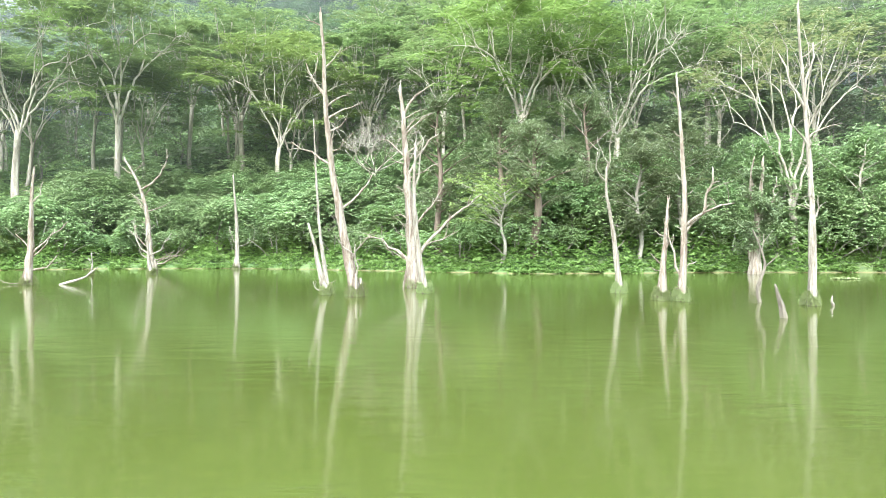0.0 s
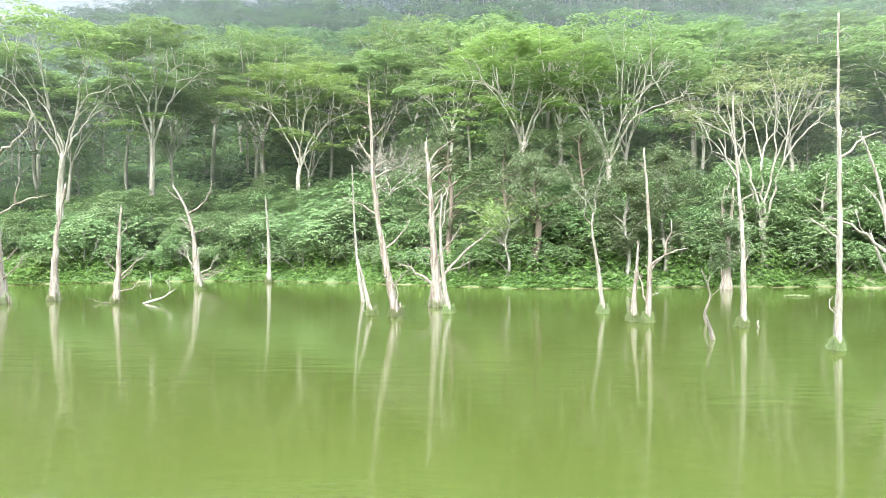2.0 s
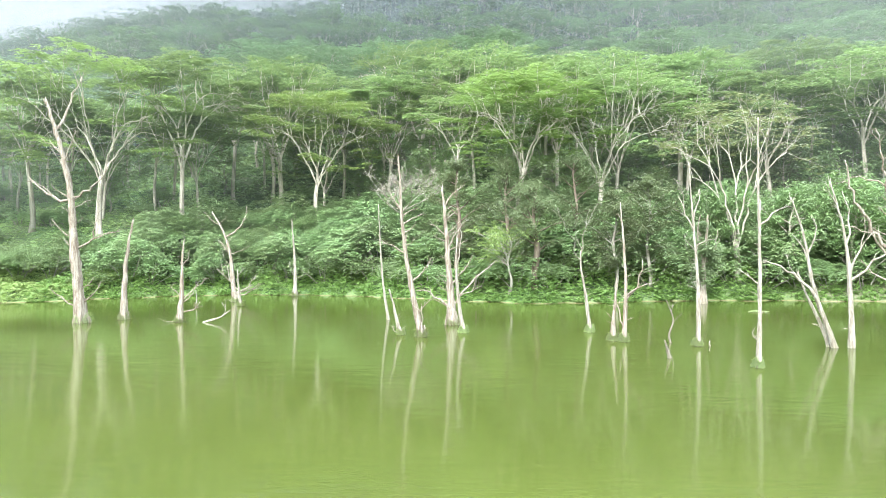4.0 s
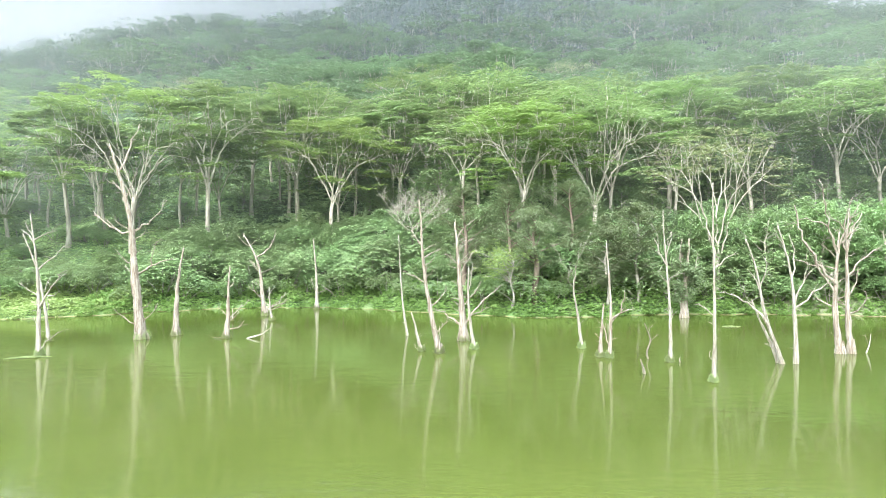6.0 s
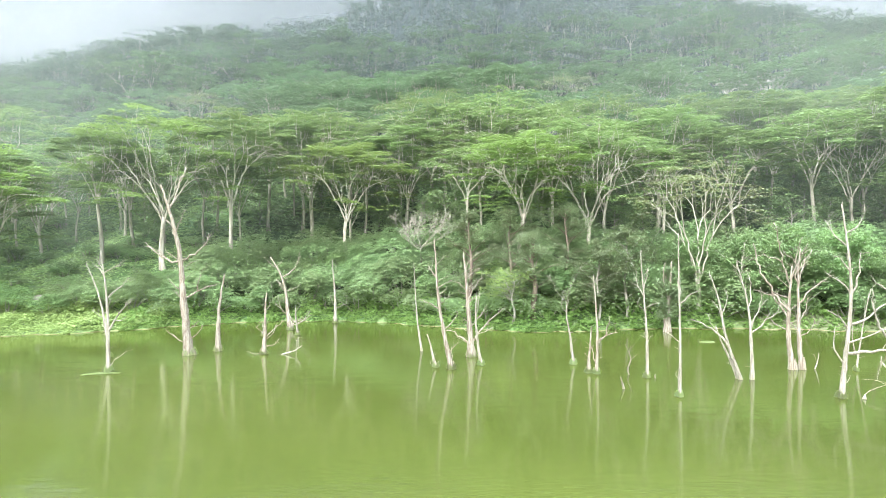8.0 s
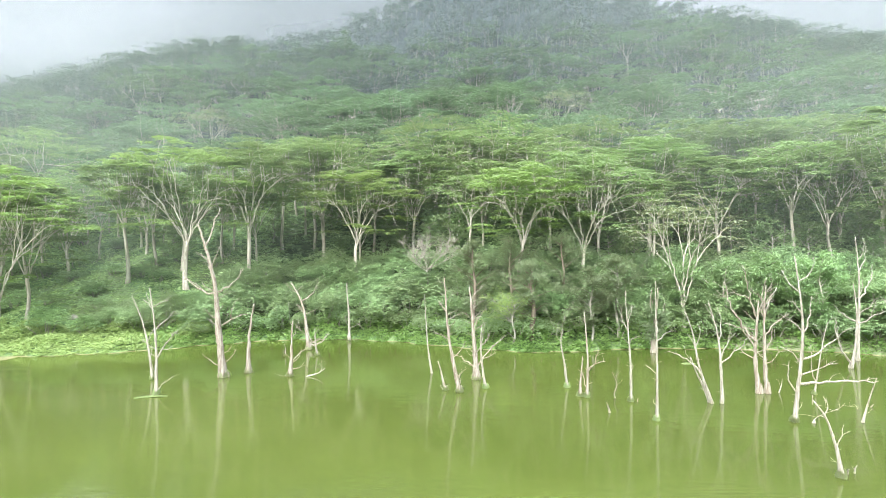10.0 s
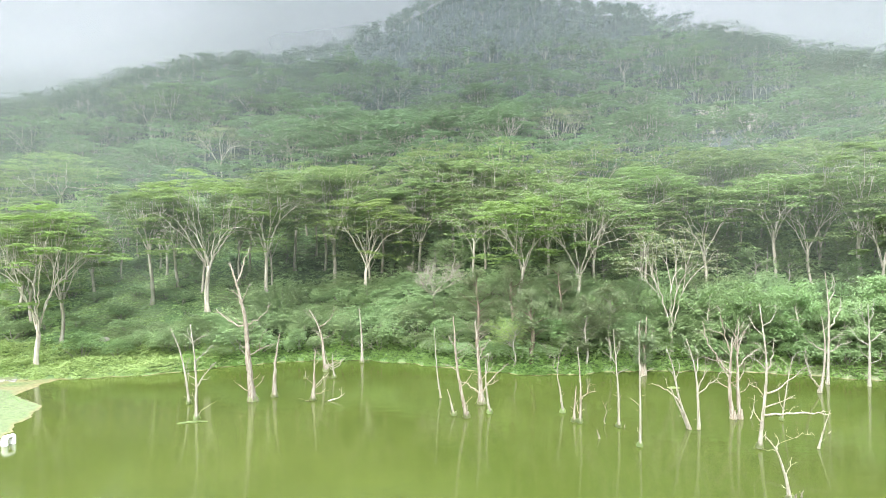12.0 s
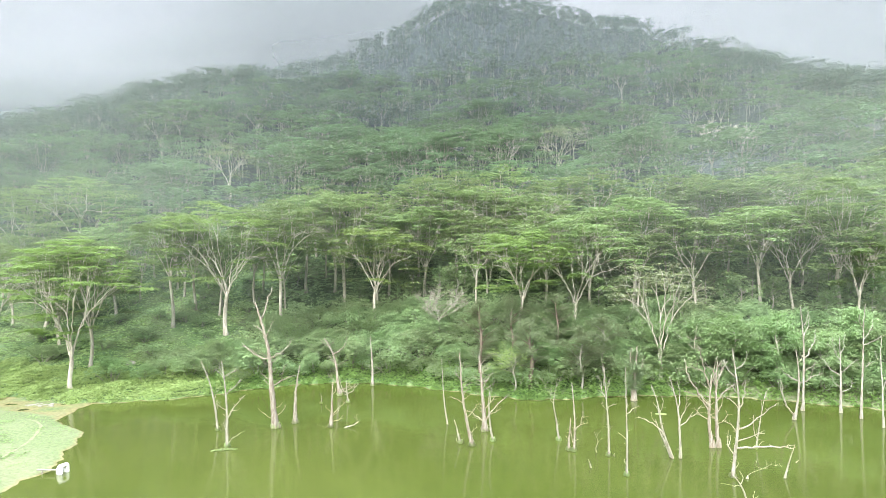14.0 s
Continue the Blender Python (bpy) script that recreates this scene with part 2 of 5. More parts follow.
def concrete_material(name, light, dark):
    m, n, l = material(name)
    a, b = noise_node(n, l, 1.6, 5), noise_node(n, l, 14, 5)
    col = mix_node(n, l, 0.35, ramp_node(n, l, a.outputs["Fac"], [(0.35, dark), (0.6, light)]), ramp_node(n, l, b.outputs["Fac"], [(0.35, dark), (0.65, light)]))
    p = n.new("ShaderNodeBsdfPrincipled")
    p.inputs["Roughness"].default_value = 0.8
    l.new(col, p.inputs["Base Color"])
    bump = n.new("ShaderNodeBump")
    bump.inputs["Strength"].default_value, bump.inputs["Distance"].default_value = 0.4, 0.02
    l.new(b.outputs["Fac"], bump.inputs["Height"])
    l.new(bump.outputs["Normal"], p.inputs["Normal"])
    out = n.new("ShaderNodeOutputMaterial")
    l.new(p.outputs["BSDF"], out.inputs["Surface"])
    return m


GROUND = ground_material("grassy_ground", (0.040, 0.085, 0.025), (0.10, 0.175, 0.05), (0.07, 0.11, 0.04), (0.17, 0.215, 0.08))
MEADOW = ground_material("short_dry_grass", (0.085, 0.118, 0.046), (0.145, 0.175, 0.08), (0.135, 0.152, 0.076), (0.195, 0.205, 0.118))
TRODDEN = ground_material("trodden_soil", (0.15, 0.165, 0.085), (0.21, 0.215, 0.125), (0.17, 0.175, 0.10), (0.24, 0.235, 0.15))
WETWOOD = bark("sodden_grey_wood", (0.25, 0.225, 0.18), (0.16, 0.14, 0.112), (0.06, 0.05, 0.04), 0.6)
FLOOR = ground_material("forest_floor", (0.040, 0.075, 0.028), (0.095, 0.150, 0.055), (0.070, 0.095, 0.042), (0.13, 0.155, 0.07))
# near-black blue for far slopes: their shade is put into the ground colour
SHADED_SLOPE = ground_material("shaded_far_slope", (0.016, 0.024, 0.024), (0.030, 0.042, 0.038), (0.02, 0.03, 0.03), (0.035, 0.045, 0.04))
WATER = water_material()
# sheet tints with haze light in the colour: dim grey-blue afar, paler for side glare
HAZE, HIGH_HAZE, SIDE_GLARE, CLOUD = (0.138, 0.162, 0.178), (0.180, 0.212, 0.232), (0.35, 0.40, 0.37), (0.48, 0.475, 0.51)
WHITEWASH = concrete_material("whitewashed_concrete", (0.82, 0.81, 0.78), (0.55, 0.53, 0.48))
PLANK = concrete_material("weathered_plank", (0.36, 0.33, 0.28), (0.18, 0.16, 0.13))
ROCK = concrete_material("pale_rock", (0.34, 0.31, 0.27), (0.17, 0.155, 0.13))


# ---- mesh helpers ----
class Shape:
    """Gathers tubes and leaves, and turns them into one mesh."""

    def __init__(self):
        self.v, self.f, self.leaves = [], [], []

    def tube(self, points, radii, sides=7, rng=None, rough=0.0, cap=True, flute=0.0):
        pts = [Vector(p) for p in points]
        ridge = [1 + (rng.uniform(-flute, flute) if rng and flute else 0) for _ in range(sides)]
        start = len(self.v)
        side = Vector((1, 0, 0))
        for i, p in enumerate(pts):
            way = (pts[min(i + 1, len(pts) - 1)] - pts[max(i - 1, 0)]).normalized()
            side = (side - way * side.dot(way))
            side = side.normalized() if side.length > 1e-4 else way.orthogonal().normalized()
            up = way.cross(side)
            for k in range(sides):
                a = 2 * math.pi * k / sides
                if flute and rng:
                    ridge[k] = 1 + (ridge[k] - 1) * 0.93 + rng.uniform(-flute, flute) * 0.3
                r = radii[i] * ridge[k] * (1 + (rng.uniform(-rough, rough) if rng and rough else 0))
                self.v.append(tuple(p + (side * math.cos(a) + up * math.sin(a)) * r))
        for i in range(len(pts) - 1):
            for k in range(sides):
                a, b = start + i * sides + k, start + i * sides + (k + 1) % sides
                self.f.append((a, b, b + sides, a + sides))
        if cap:
            self.v.append(tuple(pts[-1]))
            e, last = len(self.v) - 1, start + (len(pts) - 1) * sides
            for k in range(sides):
                self.f.append((last + k, last + (k + 1) % sides, e))

    def mesh(self, name, mats, smooth=True):
        me = bpy.data.meshes.new(name)
        quads = np.concatenate(self.leaves) if self.leaves else np.zeros((0, 4, 3))
        nv, nq = len(self.v), len(quads)
        verts = np.concatenate([np.array(self.v, float).reshape(-1, 3), quads.reshape(-1, 3)])
        loops = np.concatenate([np.array([i for f in self.f for i in f], int), nv + np.arange(nq * 4)])
        sizes = np.concatenate([np.array([len(f) for f in self.f], int), np.full(nq, 4)])
        me.vertices.add(len(verts))
        me.vertices.foreach_set("co", verts.astype(np.float32).ravel())
        me.loops.add(len(loops))
        me.loops.foreach_set("vertex_index", loops.astype(np.int32))
        me.polygons.add(len(sizes))
        starts = np.concatenate([[0], np.cumsum(sizes)[:-1]]) if len(sizes) else np.zeros(0)
        me.polygons.foreach_set("loop_start", starts.astype(np.int32))
        for mt in mats:
            me.materials.append(mt)
        if len(mats) > 1:
            me.polygons.foreach_set("material_index", np.concatenate([np.zeros(len(self.f), np.int32), np.ones(nq, np.int32)]))
        if smooth:
            me.polygons.foreach_set("use_smooth", np.concatenate([np.ones(len(self.f), bool), np.zeros(nq, bool)]))
        me.update(calc_edges=True)
        me.validate()
        return me


def part(name, shape, mats, parent=None, label="", at=None):
    ob = new(name, shape.mesh(name, mats if isinstance(mats, list) else [mats]))
    if parent:
        ob.parent = parent
    if at is not None:
        ob.matrix_basis = at
    return tagged(ob, label)


def thing(name, m, label, category, group=""):
    ob = new(name)
    ob.matrix_basis = m
    ob.empty_display_size = 0.3
    return tagged(ob, label, category, group)


def leaf_quads(rs, centres, heading, length, width, droop, fold=0.12, tilt=0.7):
    """Diamond leaves: centres (n, 3), heading in radians, length and width in metres, droop as rise per run."""
    n = len(centres)
    length, width, droop = (np.broadcast_to(q, n) for q in (length, width, droop))
    c, s = np.cos(heading), np.sin(heading)
    way = np.stack([c, s, -droop], 1)
    way /= np.linalg.norm(way, axis=1, keepdims=True)
    roll = rs.uniform(-tilt, tilt, n)
    side = np.stack([-s * np.cos(roll), c * np.cos(roll), np.sin(roll)], 1)
    tip = centres + way * length[:, None]
    mid = centres + way * (0.45 * length)[:, None] + np.array([0, 0, 1]) * (fold * length)[:, None]
    w = side * (width / 2)[:, None]
    return np.stack([centres, mid - w, tip, mid + w], 1)


def rosettes(rs, centres, leaves, length, width, droop=(0.1, 0.9)):
    """A whorl of leaves round each centre."""
    n = len(centres)
    c = np.repeat(centres, leaves, 0)
    head = (np.tile(np.arange(leaves) * 2 * math.pi / leaves, n) + np.repeat(rs.uniform(0, 6.3, n), leaves) + rs.uniform(-0.3, 0.3, n * leaves))
    k = n * leaves
    size = np.repeat(np.broadcast_to(length, n), leaves) * rs.uniform(0.7, 1.2, k)
    return leaf_quads(rs, c, head, size, size * width, rs.uniform(*droop, k))


# ---- lie of the land ----
SHORE_X = (-383.1, -115.1, -76.8, -65.3, -53.9, -46.2, -41.4, -34.7, -29, -19.4, -13.7, -6, -0.3, 3.6, 7.4, 14.1, 19.8, 28.4, 39, 47.6, 55.2, 76.3, 114.6, 191.1, 382.5)
SHORE_Y = (83.7, 60.8, 52.2, 46.9, 48.3, 51.2, 55, 58.9, 61.3, 60.8, 58.4, 53.6, 49.8, 47.9, 46.6, 48, 49.8, 49.0, 47.0, 42.6, 38.6, 30.1, 7.2, -59.8, -78.9)
SPIT_Y = (-136.4, -59.8, 5, 9.8, 12.4, 15.2, 18, 21.7, 27.4, 32.1, 33.1, 35, 38.6, 40.9, 42.7, 44)
SPIT_X = (-55.8, -53.9, -50.3, -50.1, -50, -49.2, -49.2, -50.9, -52.1, -54.2, -55.7, -58.6, -61.7, -66.6, -72, -153)
RIDGE_X = (-574.5, -287.4, -220.4, -166.8, -141, -91.2, -43.3, 9.3, 38, 112.7, 136.6, 157.6, 219.8, 286.8, 573.9)
RIDGE_Y = (284.7, 275.1, 270.4, 270.4, 301.9, 337.4, 380.4, 404.3, 409.1, 380.4, 301.9, 270.4, 260.8, 256, 265.6)
RIDGE_H = (58, 63, 76.5, 89.5, 103, 119.5, 153, 184, 181, 158, 116, 98, 89.5, 82, 77)
RISE_F = (0, 0.02, 0.06, 0.26, 0.52, 0.75, 0.92, 1.0)
RISE_S = (0, 0.010, 0.042, 0.175, 0.34, 0.68, 0.95, 1.0)


def blend(x, xs, ys):
    """Piecewise line, softened over its neighbours."""
    return (np.interp(x - 2.5, xs, ys) + 2 * np.interp(x, xs, ys) + np.interp(x + 2.5, xs, ys)) / 4


def shore(x):
    x = np.asarray(x, float)
    return blend(x, SHORE_X, SHORE_Y) + 0.5 * np.sin(x * 0.9) + 0.35 * np.sin(x * 2.3 + 1)


def land(x, y):
    """Height of the ground over the water at x, y."""
    x, y = np.asarray(x, float), np.asarray(y, float)
    d = y - shore(x)
    reach = np.interp(x, RIDGE_X, RIDGE_Y) - shore(x)
    top = np.interp(x, RIDGE_X, RIDGE_H)
    f = np.clip(d, 0, None) / reach
    up = top * np.interp(f, RISE_F, RISE_S)
    gentle = np.clip((-38 - x) / 25, 0, 1) * np.clip(1 - d / 90, 0, 1)
    up = up * (1 - 0.38 * gentle)
    up = np.where(f > 1, top * np.clip(1 - (f - 1) * 0.9, 0.3, 1), up)
    up = up + np.clip(d, 0, 1.2) * 0.25
    rough = np.clip(d / 30, 0, 1) * (1.2 * np.sin(x * 0.11 + 2) * np.sin(y * 0.09) + 2.5 * np.sin(x * 0.035 + y * 0.02) * np.clip(d / 120, 0, 1))
    up = up + rough
    bed = np.clip(d * 0.22, -2.5, 0)
    z = np.where(d > 0, up, bed)
    edge = np.interp(y, SPIT_Y, SPIT_X) + 0.3 * np.sin(y * 1.3) + 0.22 * np.sin(y * 3.1 + x * 0.7)
    spit = np.clip((edge - x) * 0.16, -2.5, 0.55 + 0.1 * np.sin(x * 0.3) * np.sin(y * 0.4))
    spit = np.where(y > 44.5, -2.5, spit)
    bar = np.minimum(0.08 - 0.03 * (x + 63.5), 0.035 + 0.05 * np.sin(x * 0.75) * np.sin(y * 0.9))
    spit = np.maximum(spit, np.where((y > 37) & (y < 52), bar, -2.5))
    near = np.clip((-92 - y) * 0.3, -2.5, 6)
    return np.maximum(np.maximum(z, spit), near)


# ---- ground, water, mist ----
def sheet_mesh(name, xs, ys, height, mat, uv=False):
    X, Y = np.meshgrid(xs, ys)
    Z = height(X, Y)
    v = np.stack([X, Y, Z], -1).reshape(-1, 3)
    nx, ny = len(xs), len(ys)
    i = (np.arange(ny - 1)[:, None] * nx + np.arange(nx - 1)[None]).ravel()
    faces = np.stack([i, i + 1, i + nx + 1, i + nx], 1)
    me = bpy.data.meshes.new(name)
    me.from_pydata(v.tolist(), [], faces.tolist())
    me.materials.append(mat)
    me.polygons.foreach_set("use_smooth", np.ones(len(faces), bool))
    if uv:
        layer = me.uv_layers.new(name="UVMap")
        u = np.stack(np.meshgrid(np.linspace(0, 1, nx), np.linspace(0, 1, ny)), -1).reshape(-1, 2)
        layer.data.foreach_set("uv", u[faces.ravel()].astype(np.float32).ravel())
    me.update()
    return new(name, me)


xs = np.concatenate([[-3000, -1500, -900, -600], np.arange(-420, -92, 6), np.arange(-92, 92, 1.5), np.arange(92, 421, 6), [600, 900, 1500, 3000]])
ys = np.concatenate([[-3000, -1200, -500, -250, -160], np.arange(-120, -4, 6), np.arange(0, 72, 1.0), np.arange(72, 500, 6), np.arange(500, 1000, 25), [1300, 2000, 3500]])
ground = tagged(sheet_mesh("ground", xs, ys, land, GROUND), "grassy bank rising into a wooded mountainside", "ground", kind="structure")
water = tagged(sheet_mesh("water", np.linspace(-330, 330, 67), np.linspace(-135, 105, 25), lambda x, y: 0 * x, WATER), "still murky green pond water with faint ripples", "water", kind="structure")

# forest floor under the trees, grass along the water, on the spit and in the clearing
ground.data.materials.append(FLOOR)
ground.data.materials.append(MEADOW)
ground.data.materials.append(SHADED_SLOPE)
mids = np.zeros(len(ground.data.polygons) * 3, np.float32)
ground.data.polygons.foreach_get("center", mids)
mids = mids.reshape(-1, 3)
away = mids[:, 1] - shore(mids[:, 0])
wooded = (away > 6 + 3 * np.sin(mids[:, 0] * 0.4)) & ((mids[:, 0] > -46 + 4 * np.sin(mids[:, 1] * 0.3)) | (away > 58))
ground_kind = np.where(((mids[:, 1] < 42) & (mids[:, 0] < -43)) | ((mids[:, 0] > 31) & (away < 6)), 2, wooded.astype(np.int32))
# far ground takes the darkened colour, shade included
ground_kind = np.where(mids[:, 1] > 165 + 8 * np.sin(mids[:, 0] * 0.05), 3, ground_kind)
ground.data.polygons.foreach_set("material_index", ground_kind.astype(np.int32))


# ---- dead trees standing in the water ----
def bent(p0, p1, bend, n=5, rng=None, jitter=0.0, deep=0.0):
    """Points of a limb from p0 to p1 that bows sideways by bend metres and swings deep metres in depth."""
    a, b = Vector(p0), Vector(p1)
    d = b - a
    side = Vector((-d.z, 0, d.x))
    side = side.normalized() if side.length > 1e-5 else Vector((1, 0, 0))
    out = []
    for i in range(n + 1):
        f = i / n
        q = a + d * f + side * (bend * 4 * f * (1 - f)) + Vector((0, deep * f, 0))
        if rng and 0 < i < n:
            q += Vector((rng.uniform(-1, 1), rng.uniform(-1, 1), rng.uniform(-1, 1))) * jitter
        out.append(q)
    return out


def along(points, f):
    f = max(0.0, min(1.0, f)) * (len(points) - 1)
    i = min(int(f), len(points) - 2)
    return points[i].lerp(points[i + 1], f - i)


def weed_tuft(rs, radius, high, n):
    """Grass and weeds that root on a sodden stump: a shaggy heap that hugs the trunk and hangs to the water."""
    s = Shape()
    a = rs.uniform(0, 6.283, n)
    h = rs.uniform(0, 1, n) ** 0.8
    r = radius * (1 - 0.38 * h ** 1.5) * rs.uniform(0.75, 1.1, n) * (0.85 + 0.15 * np.sin(3 * a))
    z = h * high * (0.75 + 0.25 * np.sin(2 * a + 1))
    c = np.stack([np.cos(a) * r, np.sin(a) * r, z], 1)
    half = n // 3
    s.leaves.append(leaf_quads(rs, c[:half], a[:half] + rs.uniform(-1.2, 1.2, half), rs.uniform(0.05, 0.13, half), 0.022, rs.uniform(-1.2, 0.6, half), 0.05))
    s.leaves.append(leaf_quads(rs, c[half:], a[half:] + rs.uniform(-1.2, 1.2, n - half), rs.uniform(0.06, 0.15, n - half), 0.02, rs.uniform(0.8, 4.0, n - half), 0.05))
    s.leaves.append(rosettes(rs, c[: n // 3], 4, 0.045, 0.75, (-0.6, 0.8)))
    return s


def dead_tree(x, y, radius, height, sway, limbs, wood, clump, label, seed):
    """A drowned tree. sway: sideways shift of the stem at each sixth of its height.
    limbs: (which stem or limb it leaves, where along it, reach, rise, bow)."""
    rng, rs = random.Random(seed), np.random.RandomState(seed)
    tree = thing("dead_tree", pose(x, y, 0), label, "dead tree", "dead trees in the pond")
    depth = rng.uniform(-0.3, 0.3)
    keys = [Vector((-sway[0], 0, -height / 6)), Vector((0, 0, 0))] + [Vector((q, depth * k / 6, height * (k + 1) / 6)) for k, q in enumerate(sway)]
    keys.append(keys[-1] * 2 - keys[-2])
    n = max(9, int(height * 2.6))
    stem = [Vector((0, 0, -0.8))]
    for i in range(n + 1):
        k = min(int(i / n * 6), 5)
        g = i / n * 6 - k
        p = keys[k:k + 4]
        q = 0.5 * (2 * p[1] + (p[2] - p[0]) * g + (2 * p[0] - 5 * p[1] + 4 * p[2] - p[3]) * g * g + (3 * p[1] - p[0] - 3 * p[2] + p[3]) * g ** 3)
        if 0 < i < n:
            q = q + Vector((rng.uniform(-1, 1), rng.uniform(-1, 1), 0)) * radius * 0.10
        stem.append(q)
    radii = [radius * 1.3, radius * 1.2] + [radius * (1 - 0.84 * (i / n) ** 0.72) * rng.uniform(0.88, 1.1) + 0.012 + 0.2 * radius * max(0, 1 - i / n * height / 0.8) for i in range(1, n + 1)]
    s = Shape()
    s.tube(stem, radii, 14, rng, 0.09, True, 0.22)
    # torn splinters at the broken top
    for _ in range(2 if radius > 0.12 else 0):
        a = rng.uniform(0, 6.28)
        s.tube([stem[-1] - Vector((0, 0, 0.3)), stem[-1] + Vector((math.cos(a) * 0.05, math.sin(a) * 0.05, rng.uniform(0.1, 0.3)))], [radii[-1] * 0.7, 0.01], 4)
    # root buttresses
    if radius > 0.2:
        for k in range(5):
            a = k * 1.26 + rng.uniform(-0.4, 0.4)
            s.tube([(math.cos(a) * radius * 0.7, math.sin(a) * radius * 0.7, rng.uniform(0.5, 1.1)), (math.cos(a) * radius * 1.1, math.sin(a) * radius * 1.1, 0.25), (math.cos(a) * radius * 1.45, math.sin(a) * radius * 1.45, -0.4)], [radius * 0.25, radius * 0.33, radius * 0.3], 6, rng, 0.15)
    # snapped twig stubs and curling splinters
    for _ in range(int(height * 1.5) if radius > 0.085 else 0):
        f = rng.uniform(0.06, 0.95)
        q, a, k = along(stem[1:], f), rng.uniform(0, 6.28), rng.uniform(0.12, 0.5) * (1.2 - 0.5 * f)
        d = Vector((math.cos(a), math.sin(a), rng.uniform(-0.2, 0.8)))
        s.tube([q, q + d * k * 0.6, q + d * k + Vector((0, 0, rng.uniform(-0.08, 0.16)))], [0.022, 0.016, 0.006], 4)
    part("trunk", s, wood, tree)
    made = [stem[1:]]
    thick = [radius]
    # a peeling trunk keeps a tangle of small crooked boughs
    tangle = []
    if wood is REDWOOD and height > 8 and len(limbs) > 3:
        for _ in range(8):
            w, side = rng.uniform(0.5, 1.5), rng.choice((-1, 1))
            tangle.append((0, rng.uniform(0.3, 0.96), side * w, w * rng.uniform(0.3, 1.3), rng.uniform(-0.2, 0.2)))
    for which, f, reach, rise, bow in list(limbs) + tangle:
        root = along(made[which], f)
        length = math.hypot(reach, rise)
        local = (radius * (1 - 0.75 * f) if which == 0 else thick[which] * (1 - 0.6 * f))
        r = max(0.022, min(local * 0.75, 0.020 + length * 0.019))
        pts = bent(root, root + Vector((reach, 0, rise)), bow, max(4, int(length * 2.2)), rng, min(0.14, length * 0.045), rng.uniform(-0.35, 0.35) * length)
        s = Shape()
        k = len(pts) - 1
        s.tube(pts, [r * (1 - 0.72 * i / k) * rng.uniform(0.88, 1.12) for i in range(k + 1)], 7, rng, 0.1, True, 0.12)
        bough = part("branch", s, wood, tree)
        for _ in range(int(length * 1.7) + 1):
            g = rng.uniform(0.35, 0.95)
            q = along(pts, g)
            w = Vector((rng.uniform(-1, 1) + reach / length * 0.6, rng.uniform(-1, 1), rng.uniform(-0.1, 1.1))) * rng.uniform(0.15, 0.65)
            t = Shape()
            t.tube([q, q + w * 0.5 + Vector((rng.uniform(-0.06, 0.06), 0, 0.05)), q + w], [max(0.012, r * 0.32), max(0.01, r * 0.22), 0.007], 4)
            part("twig", t, wood, bough)
        made.append(pts)
        thick.append(r)
    # weeds root on the stout old stumps of the pond's western half
    if clump or (radius > 0.2 and x < 15):
        part("weed_clump", weed_tuft(rs, radius * 1.6 + 0.13, 0.36 + radius * 1.0, 1300), WEED_TUFT, tree, "green weeds and grass round the base")
    return tree


